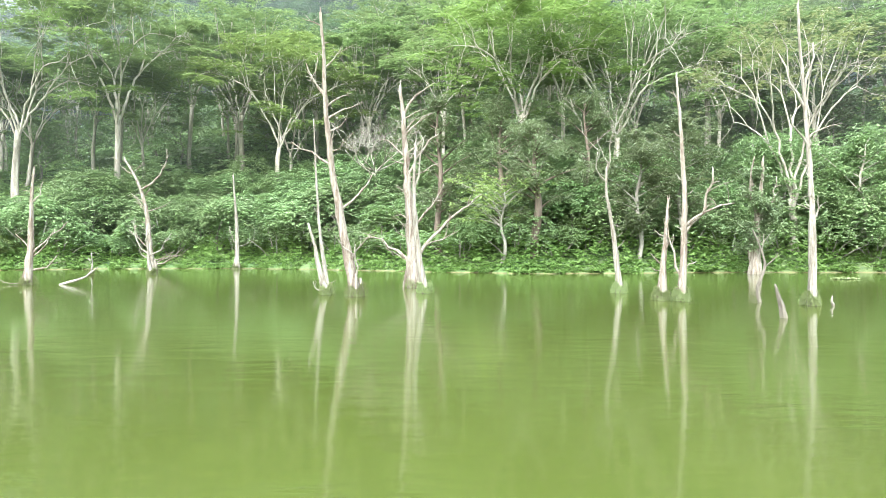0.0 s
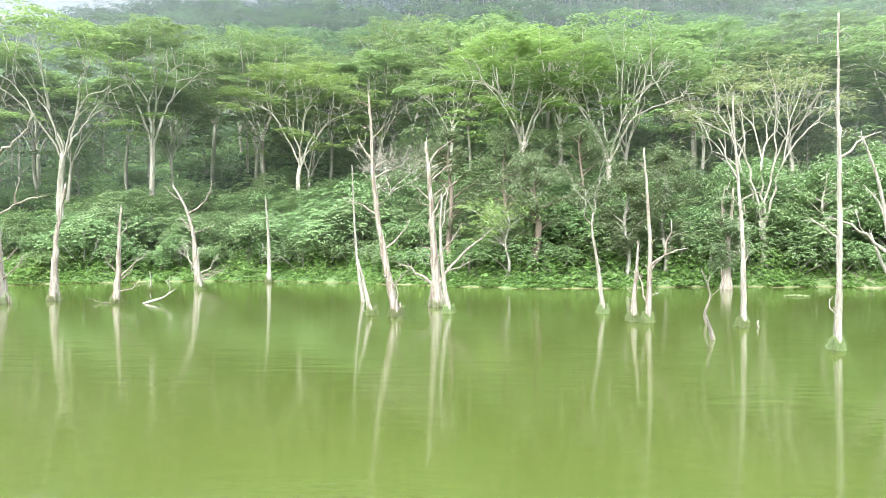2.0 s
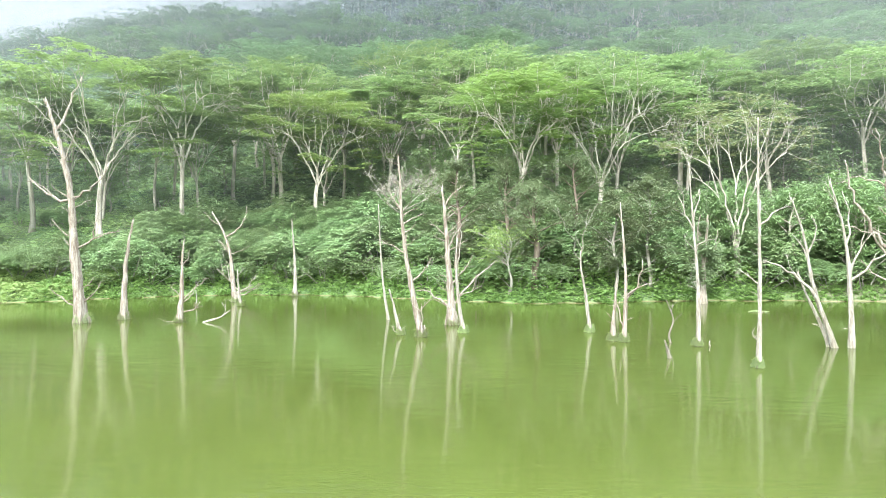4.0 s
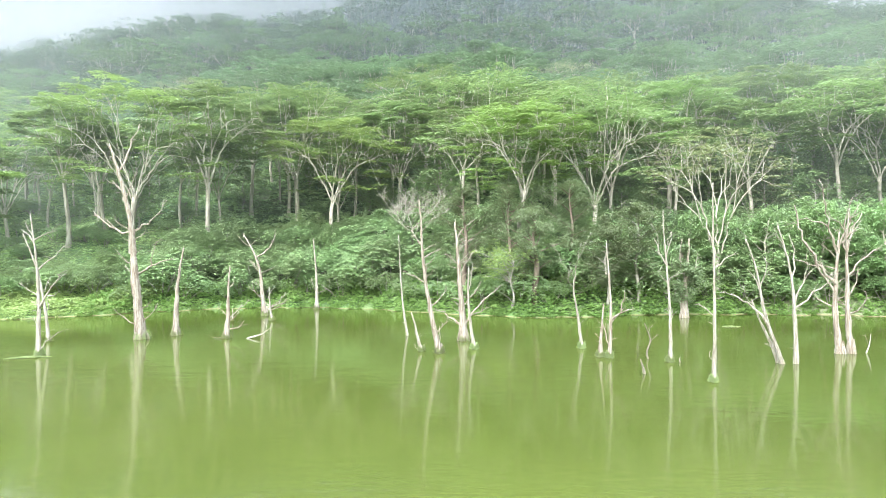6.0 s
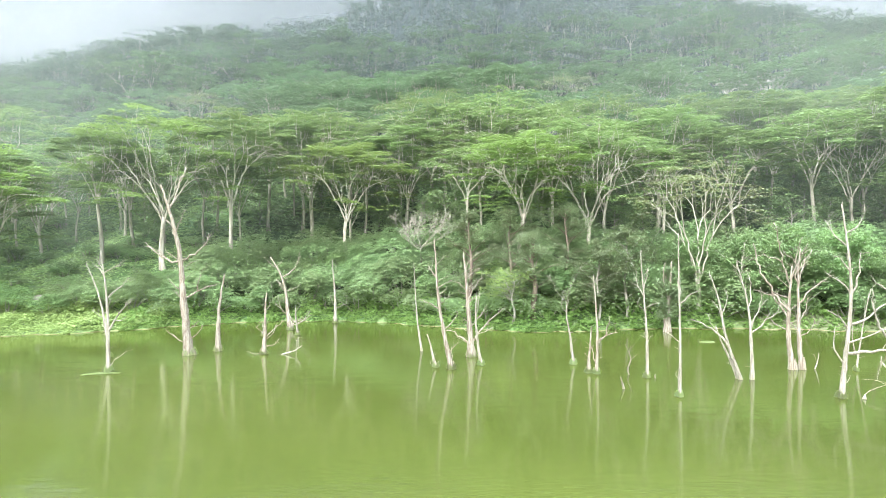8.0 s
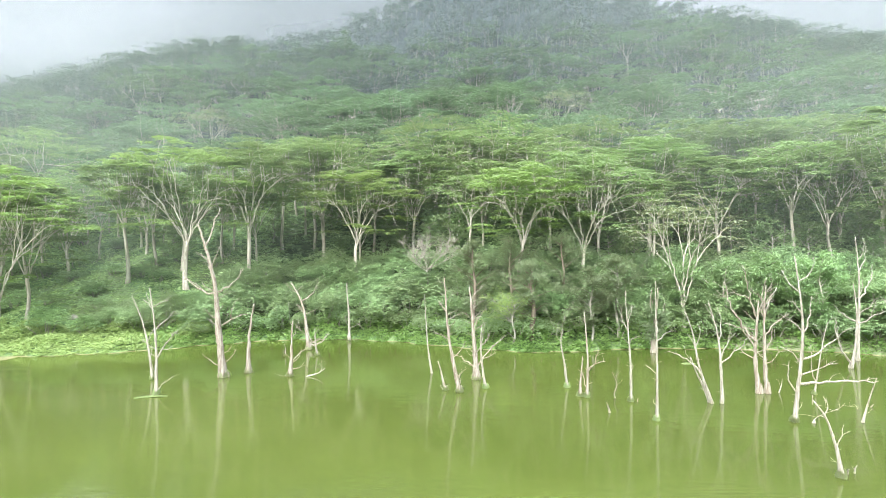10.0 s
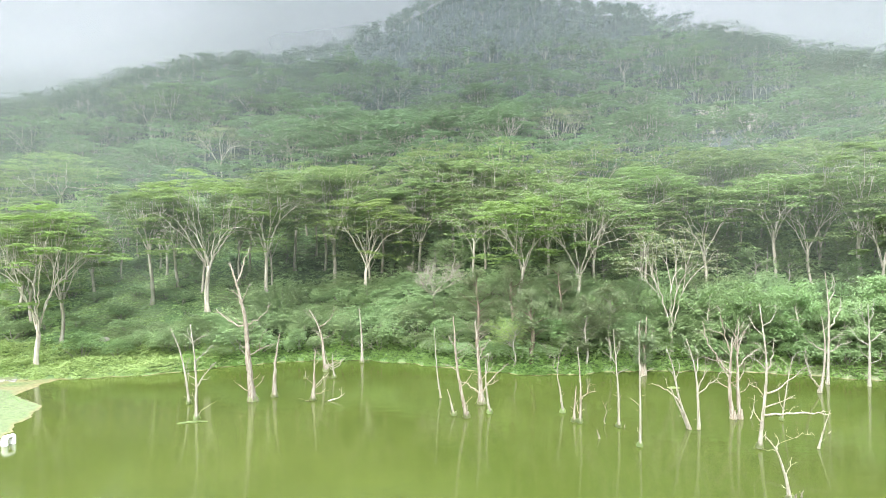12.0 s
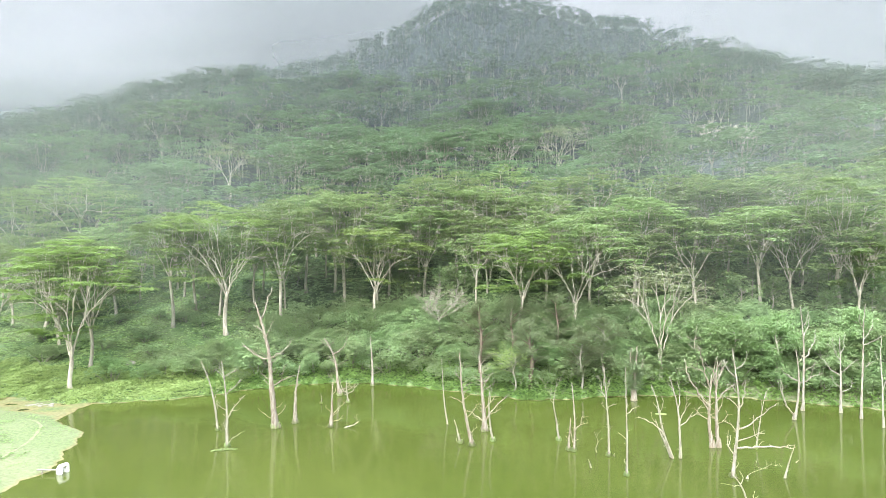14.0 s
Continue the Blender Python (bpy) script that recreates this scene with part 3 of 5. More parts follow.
# ---- umbrella-crowned trees ----
def umbrella_tree(seed, height, fork, spread, leaves, leaf, wood, green, stout=1.0, tips=44, sides=6, low_boughs=5, flat=0.42):
    """A tall tree: a pale trunk that forks into a few rising limbs, each forking in two again and again,
    and thin flat shelves of feathery leaves on the twig ends, on an umbrella-shaped top. Returns meshes by part."""
    rng, rs = random.Random(seed), np.random.RandomState(seed)
    r0 = (0.0120 * height + 0.05) * stout
    trunk, crown = Shape(), Shape()
    lean = Vector((rng.uniform(-0.6, 0.6), rng.uniform(-0.5, 0.5), 0))
    n = 7
    stem = [Vector((0, 0, -1.0))]
    for i in range(n + 1):
        f = i / n
        stem.append(lean * f * f + Vector((math.sin(f * 4.5 + seed) - math.sin(seed), math.sin(f * 5 + seed * 2) - math.sin(seed * 2), 0)) * 0.16 + Vector((0, 0, fork * f)))
    top = stem[-1]
    trunk.tube(stem, [r0 * 1.6, r0 * 1.35] + [r0 * (1.05 - 0.22 * i / n) for i in range(1, n + 1)], 10, rng, 0.10, True, 0.28)
    deep = height - fork
    ends = []
    for k in range(tips):
        a = k * 2.39996 + rng.uniform(-0.3, 0.3)
        f = math.sqrt((k + 0.6) / tips) * rng.uniform(0.86, 1.08)
        ends.append(Vector((top.x + math.cos(a) * f * spread, top.y + math.sin(a) * f * spread, height - deep * (flat * f ** 2.4 + 0.20 * rng.random() ** 1.5))))
    for k in range(low_boughs):
        a = rng.uniform(0, 6.283)
        f = rng.uniform(0.40, 1.0)
        ends.append(Vector((top.x + math.cos(a) * f * spread, top.y + math.sin(a) * f * spread, fork + deep * rng.uniform(0.10, 0.55))))
    thin = r0 * 0.62 / len(ends) ** 0.55 * 1.35

    def limb(shape, q, goals, r_from):
        """Grow from q to all goals, parting them in two at each fork."""
        mid = sum(goals, Vector()) / len(goals)
        r = max(0.022, thin * len(goals) ** 0.55)
        r_from = min(r_from, r * 1.25)
        if len(goals) == 1:
            e, bend = goals[0], 0.10
        else:
            way = mid - q
            share = rng.uniform(0.34, 0.48)
            steep = 0.80 if len(goals) > 6 else 0.95
            e, bend = q + Vector((way.x * share * steep, way.y * share * steep, way.z * share * 1.12)), 0.04
        way = e - q
        flat_way = Vector((way.x, way.y, 0))
        m = max(3, min(7, int(way.length / 0.9)))
        path, rad = [], []
        for i in range(m + 1):
            g = i / m
            wob = Vector((rng.uniform(-1, 1), rng.uniform(-1, 1), rng.uniform(-0.6, 0.6))) * 0.028 * way.length * (0 < i < m)
            path.append(q + way * g + (flat_way * -bend + Vector((0, 0, bend * way.length))) * (4 * g * (1 - g)) + wob)
            rad.append(r_from + (r * (0.45 if len(goals) == 1 else 0.9) - r_from) * g)
        shape.tube(path, rad, sides if len(goals) > 3 else max(4, sides - 2), rng, 0.05, False)
        if len(goals) == 1:
            return
        # part the goals across the way they spread most
        xs_, ys_ = [g.x - mid.x for g in goals], [g.y - mid.y for g in goals]
        ang = 0.5 * math.atan2(2 * sum(p * t for p, t in zip(xs_, ys_)), sum(p * p for p in xs_) - sum(t * t for t in ys_)) + rng.uniform(-0.35, 0.35)
        ranked = sorted(goals, key=lambda g: (g.x - mid.x) * math.cos(ang) + (g.y - mid.y) * math.sin(ang))
        cut = max(1, min(len(goals) - 1, round(len(goals) * rng.uniform(0.38, 0.62))))
        for side in (ranked[:cut], ranked[cut:]):
            limb(shape, e, side, rad[-1])

    mains = rng.randint(4, 6)
    turn = rng.uniform(0, 6.283)
    sectors = [[] for _ in range(mains)]
    for e in ends:
        sectors[int(((math.atan2(e.y - top.y, e.x - top.x) - turn) % 6.2832) / 6.2832 * mains) % mains].append(e)
    limbs = []
    for k, goals in enumerate(g for g in sectors if g):
        shape = Shape()
        limb(shape, along(stem[1:], rng.uniform(0.72, 0.97) if k else 1.0), goals, r0 * 0.75)
        limbs.append(shape)
    # each twig end carries a few thin shelves of fronds
    shelves = []
    for e in ends:
        out = Vector((e.x - top.x, e.y - top.y, 0))
        out = out.normalized() if out.length > 0.3 else Vector((1, 0, 0))
        across = Vector((-out.y, out.x, 0))
        size = spread * rng.uniform(0.105, 0.175)
        shelves.append((e + Vector((0, 0, 0.15)), out, size))
        for _ in range(2):
            shelves.append((e + out * rng.uniform(-1.5, 0.7) * size + across * rng.uniform(-1.3, 1.3) * size + Vector((0, 0, rng.uniform(-0.55, 0.25) - 0.05 * size)), out, size * rng.uniform(0.55, 0.85)))
    area = sum(q[2] ** 2 for q in shelves)
    for p, out, size in shelves:
        k = max(5, int(leaves * size * size / area))
        head = math.atan2(out.y, out.x)
        lobes = rs.uniform(0, 6.283, 2)
        a = rs.uniform(0, 6.283, k)
        r = rs.uniform(0.02, 1, k) ** 0.55 * (0.80 + 0.22 * np.cos(3 * a + lobes[0]) + 0.16 * np.cos(7 * a + lobes[1]))
        u, v = np.cos(a) * r * size * 1.25, np.sin(a) * r * size * 0.85
        c = np.stack([p.x + u * math.cos(head) - v * math.sin(head), p.y + u * math.sin(head) + v * math.cos(head), p.z - 0.20 * size * r ** 2 + rs.normal(0, 0.045, k)], 1)
        crown.leaves.append(leaf_quads(rs, c, a + head + rs.uniform(-0.8, 0.8, k), leaf * rs.uniform(0.65, 1.3, k), leaf * 0.40, rs.uniform(-0.05, 0.35, k), 0.05, 0.5))
    meshes = [("trunk", trunk.mesh("trunk", [wood]))] + [("limb", q.mesh("limb", [wood])) for q in limbs]
    if leaves:
        meshes.append(("crown", crown.mesh("crown", [green])))
    return meshes


def plant_tree(name, meshes, m, label, category, group):
    tree = thing(name, m, label, category, group)
    for nm, me in meshes:
        ob = new(nm, me)
        ob.parent = tree
    return tree


# ---- bushes and small trees of the bank ----
def broad_bush(seed, high, wide, whorls, leaf, green, wood, stems=6):
    """A dense shrub of whorled glossy leaves in rounded tiers, with bare stems under it."""
    rng, rs = random.Random(seed), np.random.RandomState(seed)
    stalks, crown = [], Shape()
    lumps = []
    for k in range(rng.randint(8, 10)):
        a, r = rng.uniform(0, 6.28), wide * math.sqrt(rng.uniform(0.0, 0.8))
        lumps.append(Vector((math.cos(a) * r, math.sin(a) * r, high * (0.80 - 0.42 * (r / wide) ** 2) * rng.uniform(0.62, 1.05))))
    for k in range(stems):
        e = lumps[k]
        b = Vector((e.x * 0.18, e.y * 0.18, -0.4))
        stem = Shape()
        stalks.append(stem)
        stem.tube([b, b.lerp(e, 0.5) + Vector((rng.uniform(-.2, .2), rng.uniform(-.2, .2), 0.2)), e], [0.09, 0.06, 0.02], 5)
    per = whorls // len(lumps)
    for p in lumps:
        size = wide * rng.uniform(0.36, 0.54)
        d = rs.normal(size=(per, 3))
        d[:, 2] = np.abs(d[:, 2]) * 1.1 - 0.25
        d /= np.linalg.norm(d, axis=1, keepdims=True)
        c = np.array(p) + d * np.array([size, size, size * 0.85]) * rs.uniform(0.86, 1.04, (per, 1))
        head = np.arctan2(d[:, 1], d[:, 0])
        for k in range(4):
            crown.leaves.append(leaf_quads(rs, c, head + k * 1.571 + rs.uniform(-0.35, 0.35, per), leaf * rs.uniform(0.75, 1.25, per), leaf * rs.uniform(0.55, 0.80, per), rs.uniform(-0.05, 0.55, per) + 0.25 * np.cos(k * 1.571) * (1 - d[:, 2]), 0.10, 0.35))
    return [("stem", q.mesh("stem", [wood])) for q in stalks] + [("foliage", crown.mesh("foliage", [green]))]


def slim_tree(seed, high, wide, sprays, leaf, green, wood, trunk_r, low=0.25, narrow=1.0):
    """A small bank tree with ragged, fine foliage up a visible trunk."""
    rng, rs = random.Random(seed), np.random.RandomState(seed)
    s, crown = Shape(), Shape()
    stem = [Vector((0, 0, -0.6))] + [Vector((math.sin(i * 1.3 + seed) * 0.18, math.cos(i * 1.7 + seed) * 0.18, high * 0.9 * i / 7)) for i in range(8)]
    s.tube(stem, [trunk_r * 1.4] + [trunk_r * (1.2 - 0.95 * i / 7) for i in range(8)], 8, rng, 0.12)
    tips = []
    for k in range(22):
        f = low + (1 - low) * (k + rng.random()) / 22
        q = along(stem[1:], f)
        a = rng.uniform(0, 6.28)
        reach = wide * (0.35 + 0.75 * math.sin(math.pi * min(1, (f - low) / (1 - low) * 0.85 + 0.15))) * rng.uniform(0.55, 1.0) * narrow
        e = q + Vector((math.cos(a) * reach, math.sin(a) * reach, reach * rng.uniform(0.2, 0.9)))
        m = q.lerp(e, 0.5) + Vector((0, 0, 0.15))
        s.tube([q, m, e], [trunk_r * 0.34, trunk_r * 0.2, 0.012], 4)
        tips += [(e, 1.0), (m, 0.7)]
    per = sprays // len(tips)
    for p, size in tips:
        rad = wide * rng.uniform(0.24, 0.40) * size
        c = np.array(p) + rs.normal(0, 0.5, (per, 3)) * np.array([rad, rad, rad * 0.7])
        crown.leaves.append(rosettes(rs, c, 4, leaf * rs.uniform(0.6, 1.3, per), 0.34, (-0.5, 0.9)))
    return [("trunk", s.mesh("trunk", [wood])), ("foliage", crown.mesh("foliage", [green]))]


def bare_tree(seed, high, wide, wood, trunk_r, fork=0.35, orders=4, fan=0.75, rising=0.8, count=5):
    """A leafless tree of crooked, many times forked twigs."""
    rng = random.Random(seed)
    s = Shape()
    start = Vector((0, 0, -0.6))
    top = Vector((rng.uniform(-.2, .2), rng.uniform(-.2, .2), high * fork))
    s.tube([start, Vector((0, 0, 0)), top * 0.5 + Vector((0.08, 0, 0)), top], [trunk_r * 1.5, trunk_r * 1.25, trunk_r, trunk_r * 0.85], 9, rng, 0.1)
    limbs = []

    def grow(shape, p, way, length, r, order):
        pts, d = [p], way.copy()
        for i in range(4):
            d = (d + Vector((rng.uniform(-1, 1), rng.uniform(-1, 1), rng.uniform(-0.6, 0.7))) * 0.28).normalized()
            pts.append(pts[-1] + d * length / 4)
        shape.tube(pts, [r, r * 0.88, r * 0.76, r * 0.64, r * 0.5], 6 if order > 2 else 4, rng, 0.08)
        if order > 1:
            for _ in range(3 if order > 2 else 5):
                q = along(pts, rng.uniform(0.4, 1.0))
                a = Vector((rng.uniform(-1, 1), rng.uniform(-1, 1), rng.uniform(-0.25, 1) * rising)) * fan
                grow(shape, q, (d + a).normalized(), length * rng.uniform(0.5, 0.78), r * 0.68, order - 1)

    for k in range(count):
        a = 2 * math.pi * (k + rng.uniform(-0.3, 0.3)) / count
        way = Vector((math.cos(a) * wide, math.sin(a) * wide * 0.8, high * (1 - fork) * 0.75 * rng.uniform(0.6, 1.2))).normalized()
        q = Shape()
        grow(q, top - Vector((0, 0, rng.uniform(0, 0.2) * top.z)), way, max(wide, high * (1 - fork)) * 0.52, trunk_r * 0.5, orders)
        limbs.append(q)
    return [("trunk", s.mesh("trunk", [wood]))] + [("limb", q.mesh("limb", [wood])) for q in limbs]


# ---- the drowned trees, from the open water to the far bank ----
dead_tree(-29.25, 32.65, 0.44, 16.3, (-0.25, -0.45, -0.62, -0.95, -1.60, -2.45), [(0, 0.54, -4.1, 2.1, 0.38), (0, 0.56, 3.2, 2.5, -0.4), (0, 0.86, 1.15, 4.3, -0.1), (1, 0.35, -1.3, 1.2, -0.12), (0, 0.33, 3.1, 1.3, 0.14), (5, 0.47, 0.94, 2.3, 0.4), (0, 0.15, 1.23, 0.94, -0.16), (0, 0.06, -2.0, 1.6, 0.17), (0, 0.66, -1.5, 2.6, -0.2), (0, 0.72, 1.2, 2.2, 0.1), (0, 0.08, 1.5, 1.7, -0.2), (0, 0.95, -0.5, 1.0, 0.05)], REDWOOD, True, "tall bleached dead tree with forked limbs and weeds at its base", 1)
dead_tree(-27.24, 34.84, 0.28, 7.59, (0.03, 0.06, 0.11, 0.25, 0.44, 0.67), [(0, 0.62, 0.33, 0.53, -0.02)], REDWOOD, False, "stout broken-topped dead trunk standing in the pond", 2)
dead_tree(-22.11, 32.71, 0.211, 5.89, (0.11, 0.20, 0.23, 0.25, 0.32, 0.43), [(0, 0.28, -0.94, 0.95, -0.09), (0, 0.25, 1.7, 1.76, 0.0), (0, 0.23, 1.01, 1.09, -0.12), (0, 0.12, 1.5, 0.81, -0.26), (0, 0.7, 0.52, 1.14, -0.14), (0, 0.03, -1.09, -0.04, 0.11)], REDWOOD, True, "grey dead stump with upswept limbs and weeds", 3)
dead_tree(-20.22, 32.38, 0.056, 0.90, (0.56, 1.08, 1.40, 1.60, 1.80, 2.00), [(0, 0.47, 0.19, 1.27, -0.2)], GREYWOOD, False, "crooked fallen branch lying half in the water", 4)
dead_tree(-25.86, 45.80, 0.056, 1.53, (0.04, 0.08, 0.09, 0.07, 0.02, -0.02), [], GREYWOOD, True, "small dead stake poking out of the water", 5)
dead_tree(-23.99, 51.48, 0.28, 9.00, (-0.21, -0.34, -0.47, -0.82, -1.46, -2.34), [(0, 0.72, 2.38, 3.13, -0.56), (0, 0.53, 1.77, 0.83, -0.1), (0, 0.2, -1.48, 1.62, 0.02), (3, 0.55, -0.38, 1.64, 0.12), (0, 0.07, 1.88, 0.96, 0.01), (0, 0.05, 2.74, 1.41, -0.17), (0, 0.03, 2.26, 0.96, 0.41)], REDWOOD, True, "forked dead tree with curling pale limbs near the shore", 6)
dead_tree(-21.89, 46.38, 0.161, 3.23, (-0.05, -0.10, -0.15, -0.18, -0.20, -0.22), [(0, 0.47, -1.09, 2.3, 0.29), (0, 0.4, 1.68, 1.67, -0.17), (0, 0.6, 0.71, 1.54, 0.32), (0, 0.35, -0.8, 1.0, 0.26)], DEADWOOD, True, "small dead stake poking out of the water", 7)
dead_tree(-19.64, 58.65, 0.223, 8.42, (0.05, 0.06, 0.01, -0.08, -0.18, -0.28), [(0, 0.23, 1.52, 0.57, 0.04), (0, 0.25, -0.5, 1.77, 0.18), (1, 1.0, 0.01, 1.16, -0.05), (0, 0.5, 0.46, 0.17, -0.09)], DEADWOOD, True, "slender dead tree with flared foot beside the bank", 8)
dead_tree(-6.90, 33.64, 0.105, 8.59, (-0.22, -0.39, -0.50, -0.57, -0.63, -0.69), [], DEADWOOD, False, "limbless thin white dead stem leaning in water", 9)
dead_tree(-5.33, 24.93, 0.118, 2.81, (-0.12, -0.24, -0.34, -0.43, -0.56, -0.71), [(0, 0.07, -0.44, 0.33, 0.16)], DEADWOOD, True, "short snapped white dead stem with weedy foot", 10)
dead_tree(-4.02, 23.99, 0.22, 10.79, (-0.36, -0.68, -0.96, -1.14, -1.19, -1.33), [(0, 0.7, -0.74, 1.31, 0.04), (0, 0.8, 0.69, 0.74, -0.03), (1, 0.62, 0.16, 0.94, -0.11), (0, 0.5, 0.17, 1.02, -0.02), (0, 0.03, 0.09, 1.54, -0.1), (0, 0.1, 0.76, 1.16, 0.09), (6, 0.38, -0.63, 0.68, 0.06)], REDWOOD, True, "tall leaning dead trunk with antler-like fork at its top", 11)
dead_tree(-2.19, 30.24, 0.34, 9.5, (-0.07, -0.18, -0.28, -0.36, -0.47, -0.62), [(0, 0.85, 1.46, 1.63, 0.18), (1, 0.05, -0.4, 0.37, 0.07), (0, 0.55, 1.49, 2.04, 0.16), (0, 0.53, 1.48, 0.82, -0.01), (0, 0.28, 1.59, 2.14, -0.16), (0, 0.45, -0.59, 0.46, -0.04), (0, 0.28, -0.57, 0.55, 0.06), (0, 0.23, -0.73, 0.49, 0.02), (0, 0.12, 3.07, 3.14, 0.22), (9, 0.23, 1.64, 0.74, -0.06), (0, 0.1, -2.41, 1.34, -0.37), (0, 0.07, -1.14, 1.23, -0.19), (12, 0.45, -1.1, 1.35, 0.27), (0, 0.33, -0.93, 0.07, -0.23), (10, 0.53, 0.36, 1.19, -0.03), (0, 0.75, 0.32, 0.38, -0.15)], REDWOOD, True, "thick peeling dead tree with many crooked branches", 12)
dead_tree(-1.47, 25.76, 0.15, 5.93, (-0.15, -0.27, -0.38, -0.43, -0.42, -0.35), [(0, 0.65, 0.17, 2.77, -0.21)], DEADWOOD, True, "white dead stem close beside a peeling dead tree", 13)
dead_tree(6.42, 25.78, 0.149, 5.09, (-0.09, -0.19, -0.30, -0.46, -0.59, -0.57), [(0, 0.88, -0.36, 1.23, 0.28), (0, 0.95, 0.47, 2.89, 0.05), (1, 1.0, -1.14, 2.06, 0.11), (2, 0.12, -0.39, 1.17, 0.1), (2, 0.6, 0.87, 2.06, -0.02)], DEADWOOD, True, "leaning dead tree with long forked white limbs", 14)
dead_tree(6.90, 21.95, 0.136, 3.55, (0.07, 0.11, 0.15, 0.22, 0.28, 0.34), [(0, 0.47, 0.25, 0.56, 0.02), (0, 0.35, -0.41, 0.38, 0.06)], REDWOOD, True, "short twisted dead stump with weeds at its foot", 15)
dead_tree(7.46, 21.51, 0.149, 7.64, (0.06, 0.09, 0.09, 0.02, -0.07, -0.18), [(0, 0.3, 0.95, 2.27, -0.29), (0, 0.15, 0.49, 0.21, 0.0), (0, 0.33, 1.57, 0.79, 0.14), (0, 0.1, -0.43, 1.8, 0.09), (0, 0.9, -0.17, 0.31, 0.04)], REDWOOD, True, "tapering dead pole with one side limb", 16)
dead_tree(8.20, 15.82, 0.081, 0.87, (-0.04, -0.07, -0.11, -0.15, -0.20, -0.24), [], WETWOOD, False, "low grey stake standing in the pond", 17)
dead_tree(9.91, 21.03, 0.05, 2.4, (-0.10, 0.02, 0.14, 0.05, -0.12, -0.30), [(0, 0.45, 0.58, 0.5, 0.05), (0, 0.7, 0.16, 0.59, -0.02)], WETWOOD, False, "thin crooked stick standing in the water", 18)
dead_tree(10.95, 19.77, 0.13, 9.52, (0.03, 0.02, -0.06, -0.18, -0.29, -0.37), [(0, 0.65, -0.75, 1.82, -0.01), (0, 0.7, 0.39, 1.7, -0.09), (1, 0.6, -0.54, 1.71, -0.12), (0, 0.55, 1.06, 0.49, 0.07), (0, 0.53, -0.72, 0.88, 0.1), (0, 0.28, 0.07, 0.77, -0.11), (0, 0.82, 0.45, 0.42, -0.04)], DEADWOOD, True, "tall white dead tree forked near its top", 19)
dead_tree(11.52, 19.56, 0.043, 0.28, (-0.01, -0.02, -0.01, 0.02, 0.05, 0.08), [], WETWOOD, False, "small dead stake poking out of the water", 20)
dead_tree(11.27, 13.30, 0.105, 10.94, (0.07, 0.07, 0.04, -0.00, -0.03, -0.04), [(0, 0.57, 1.22, 0.83, 0.08), (0, 0.33, -0.8, 0.71, -0.04), (0, 0.6, 0.11, 2.26, -0.01), (0, 0.1, -0.22, 0.58, 0.12)], DEADWOOD, True, "very tall straight white dead pole with one side limb", 21)
dead_tree(17.67, 18.81, 0.145, 7.87, (-0.44, -0.89, -1.19, -1.37, -1.69, -2.13), [(0, 0.3, -2.94, 2.24, -0.34), (0, 0.57, -0.61, 1.48, -0.13), (0, 0.62, 0.11, 1.83, -0.23)], DEADWOOD, False, "leaning forked dead tree with long outstretched limb", 22)
dead_tree(17.61, 19.21, 0.124, 3.92, (-0.21, -0.45, -0.75, -1.05, -1.30, -1.52), [(0, 0.93, -0.61, 1.23, 0.14)], DEADWOOD, False, "second leaning dead stem of a forked pair", 23)
dead_tree(18.52, 18.79, 0.149, 8.67, (-0.00, -0.04, -0.11, -0.27, -0.60, -1.02), [(0, 0.42, 1.26, 2.3, 0.23), (0, 0.62, 0.17, 2.8, -0.23), (0, 0.4, 2.07, 2.5, -0.08), (0, 0.85, -0.82, 1.23, 0.02), (1, 0.62, 0.12, 1.8, -0.12)], DEADWOOD, False, "white dead tree forking into thin limbs", 24)
dead_tree(23.48, 22.61, 0.27, 8.31, (-0.24, -0.36, -0.36, -0.27, -0.16, -0.06), [(0, 0.45, -2.82, 2.72, -0.71), (0, 0.57, -2.93, 5.45, 0.5), (0, 0.78, -1.76, 5.38, -0.06), (0, 0.85, 1.01, 3.12, 0.03), (0, 0.38, -1.5, 1.29, 0.15), (3, 0.4, -2.74, 0.11, -0.46)], REDWOOD, False, "stout pinkish dead trunk with tangled twigs", 25)
dead_tree(24.19, 22.59, 0.23, 9.65, (-0.15, -0.20, -0.21, -0.22, -0.16, -0.01), [(0, 0.55, 2.31, 1.9, 0.14), (0, 0.6, 1.81, 3.84, 0.4), (0, 0.4, 0.7, 2.03, -0.24), (0, 0.72, -0.23, 3.73, 0.33), (0, 0.28, 0.87, 1.62, -0.45)], REDWOOD, False, "pinkish dead trunk standing close to its twin", 26)
dead_tree(25.27, 22.70, 0.043, 1.29, (0.09, 0.18, 0.26, 0.31, 0.34, 0.38), [(0, 0.38, -0.3, 0.81, 0.03)], DEADWOOD, False, "small dead stake poking out of the water", 27)
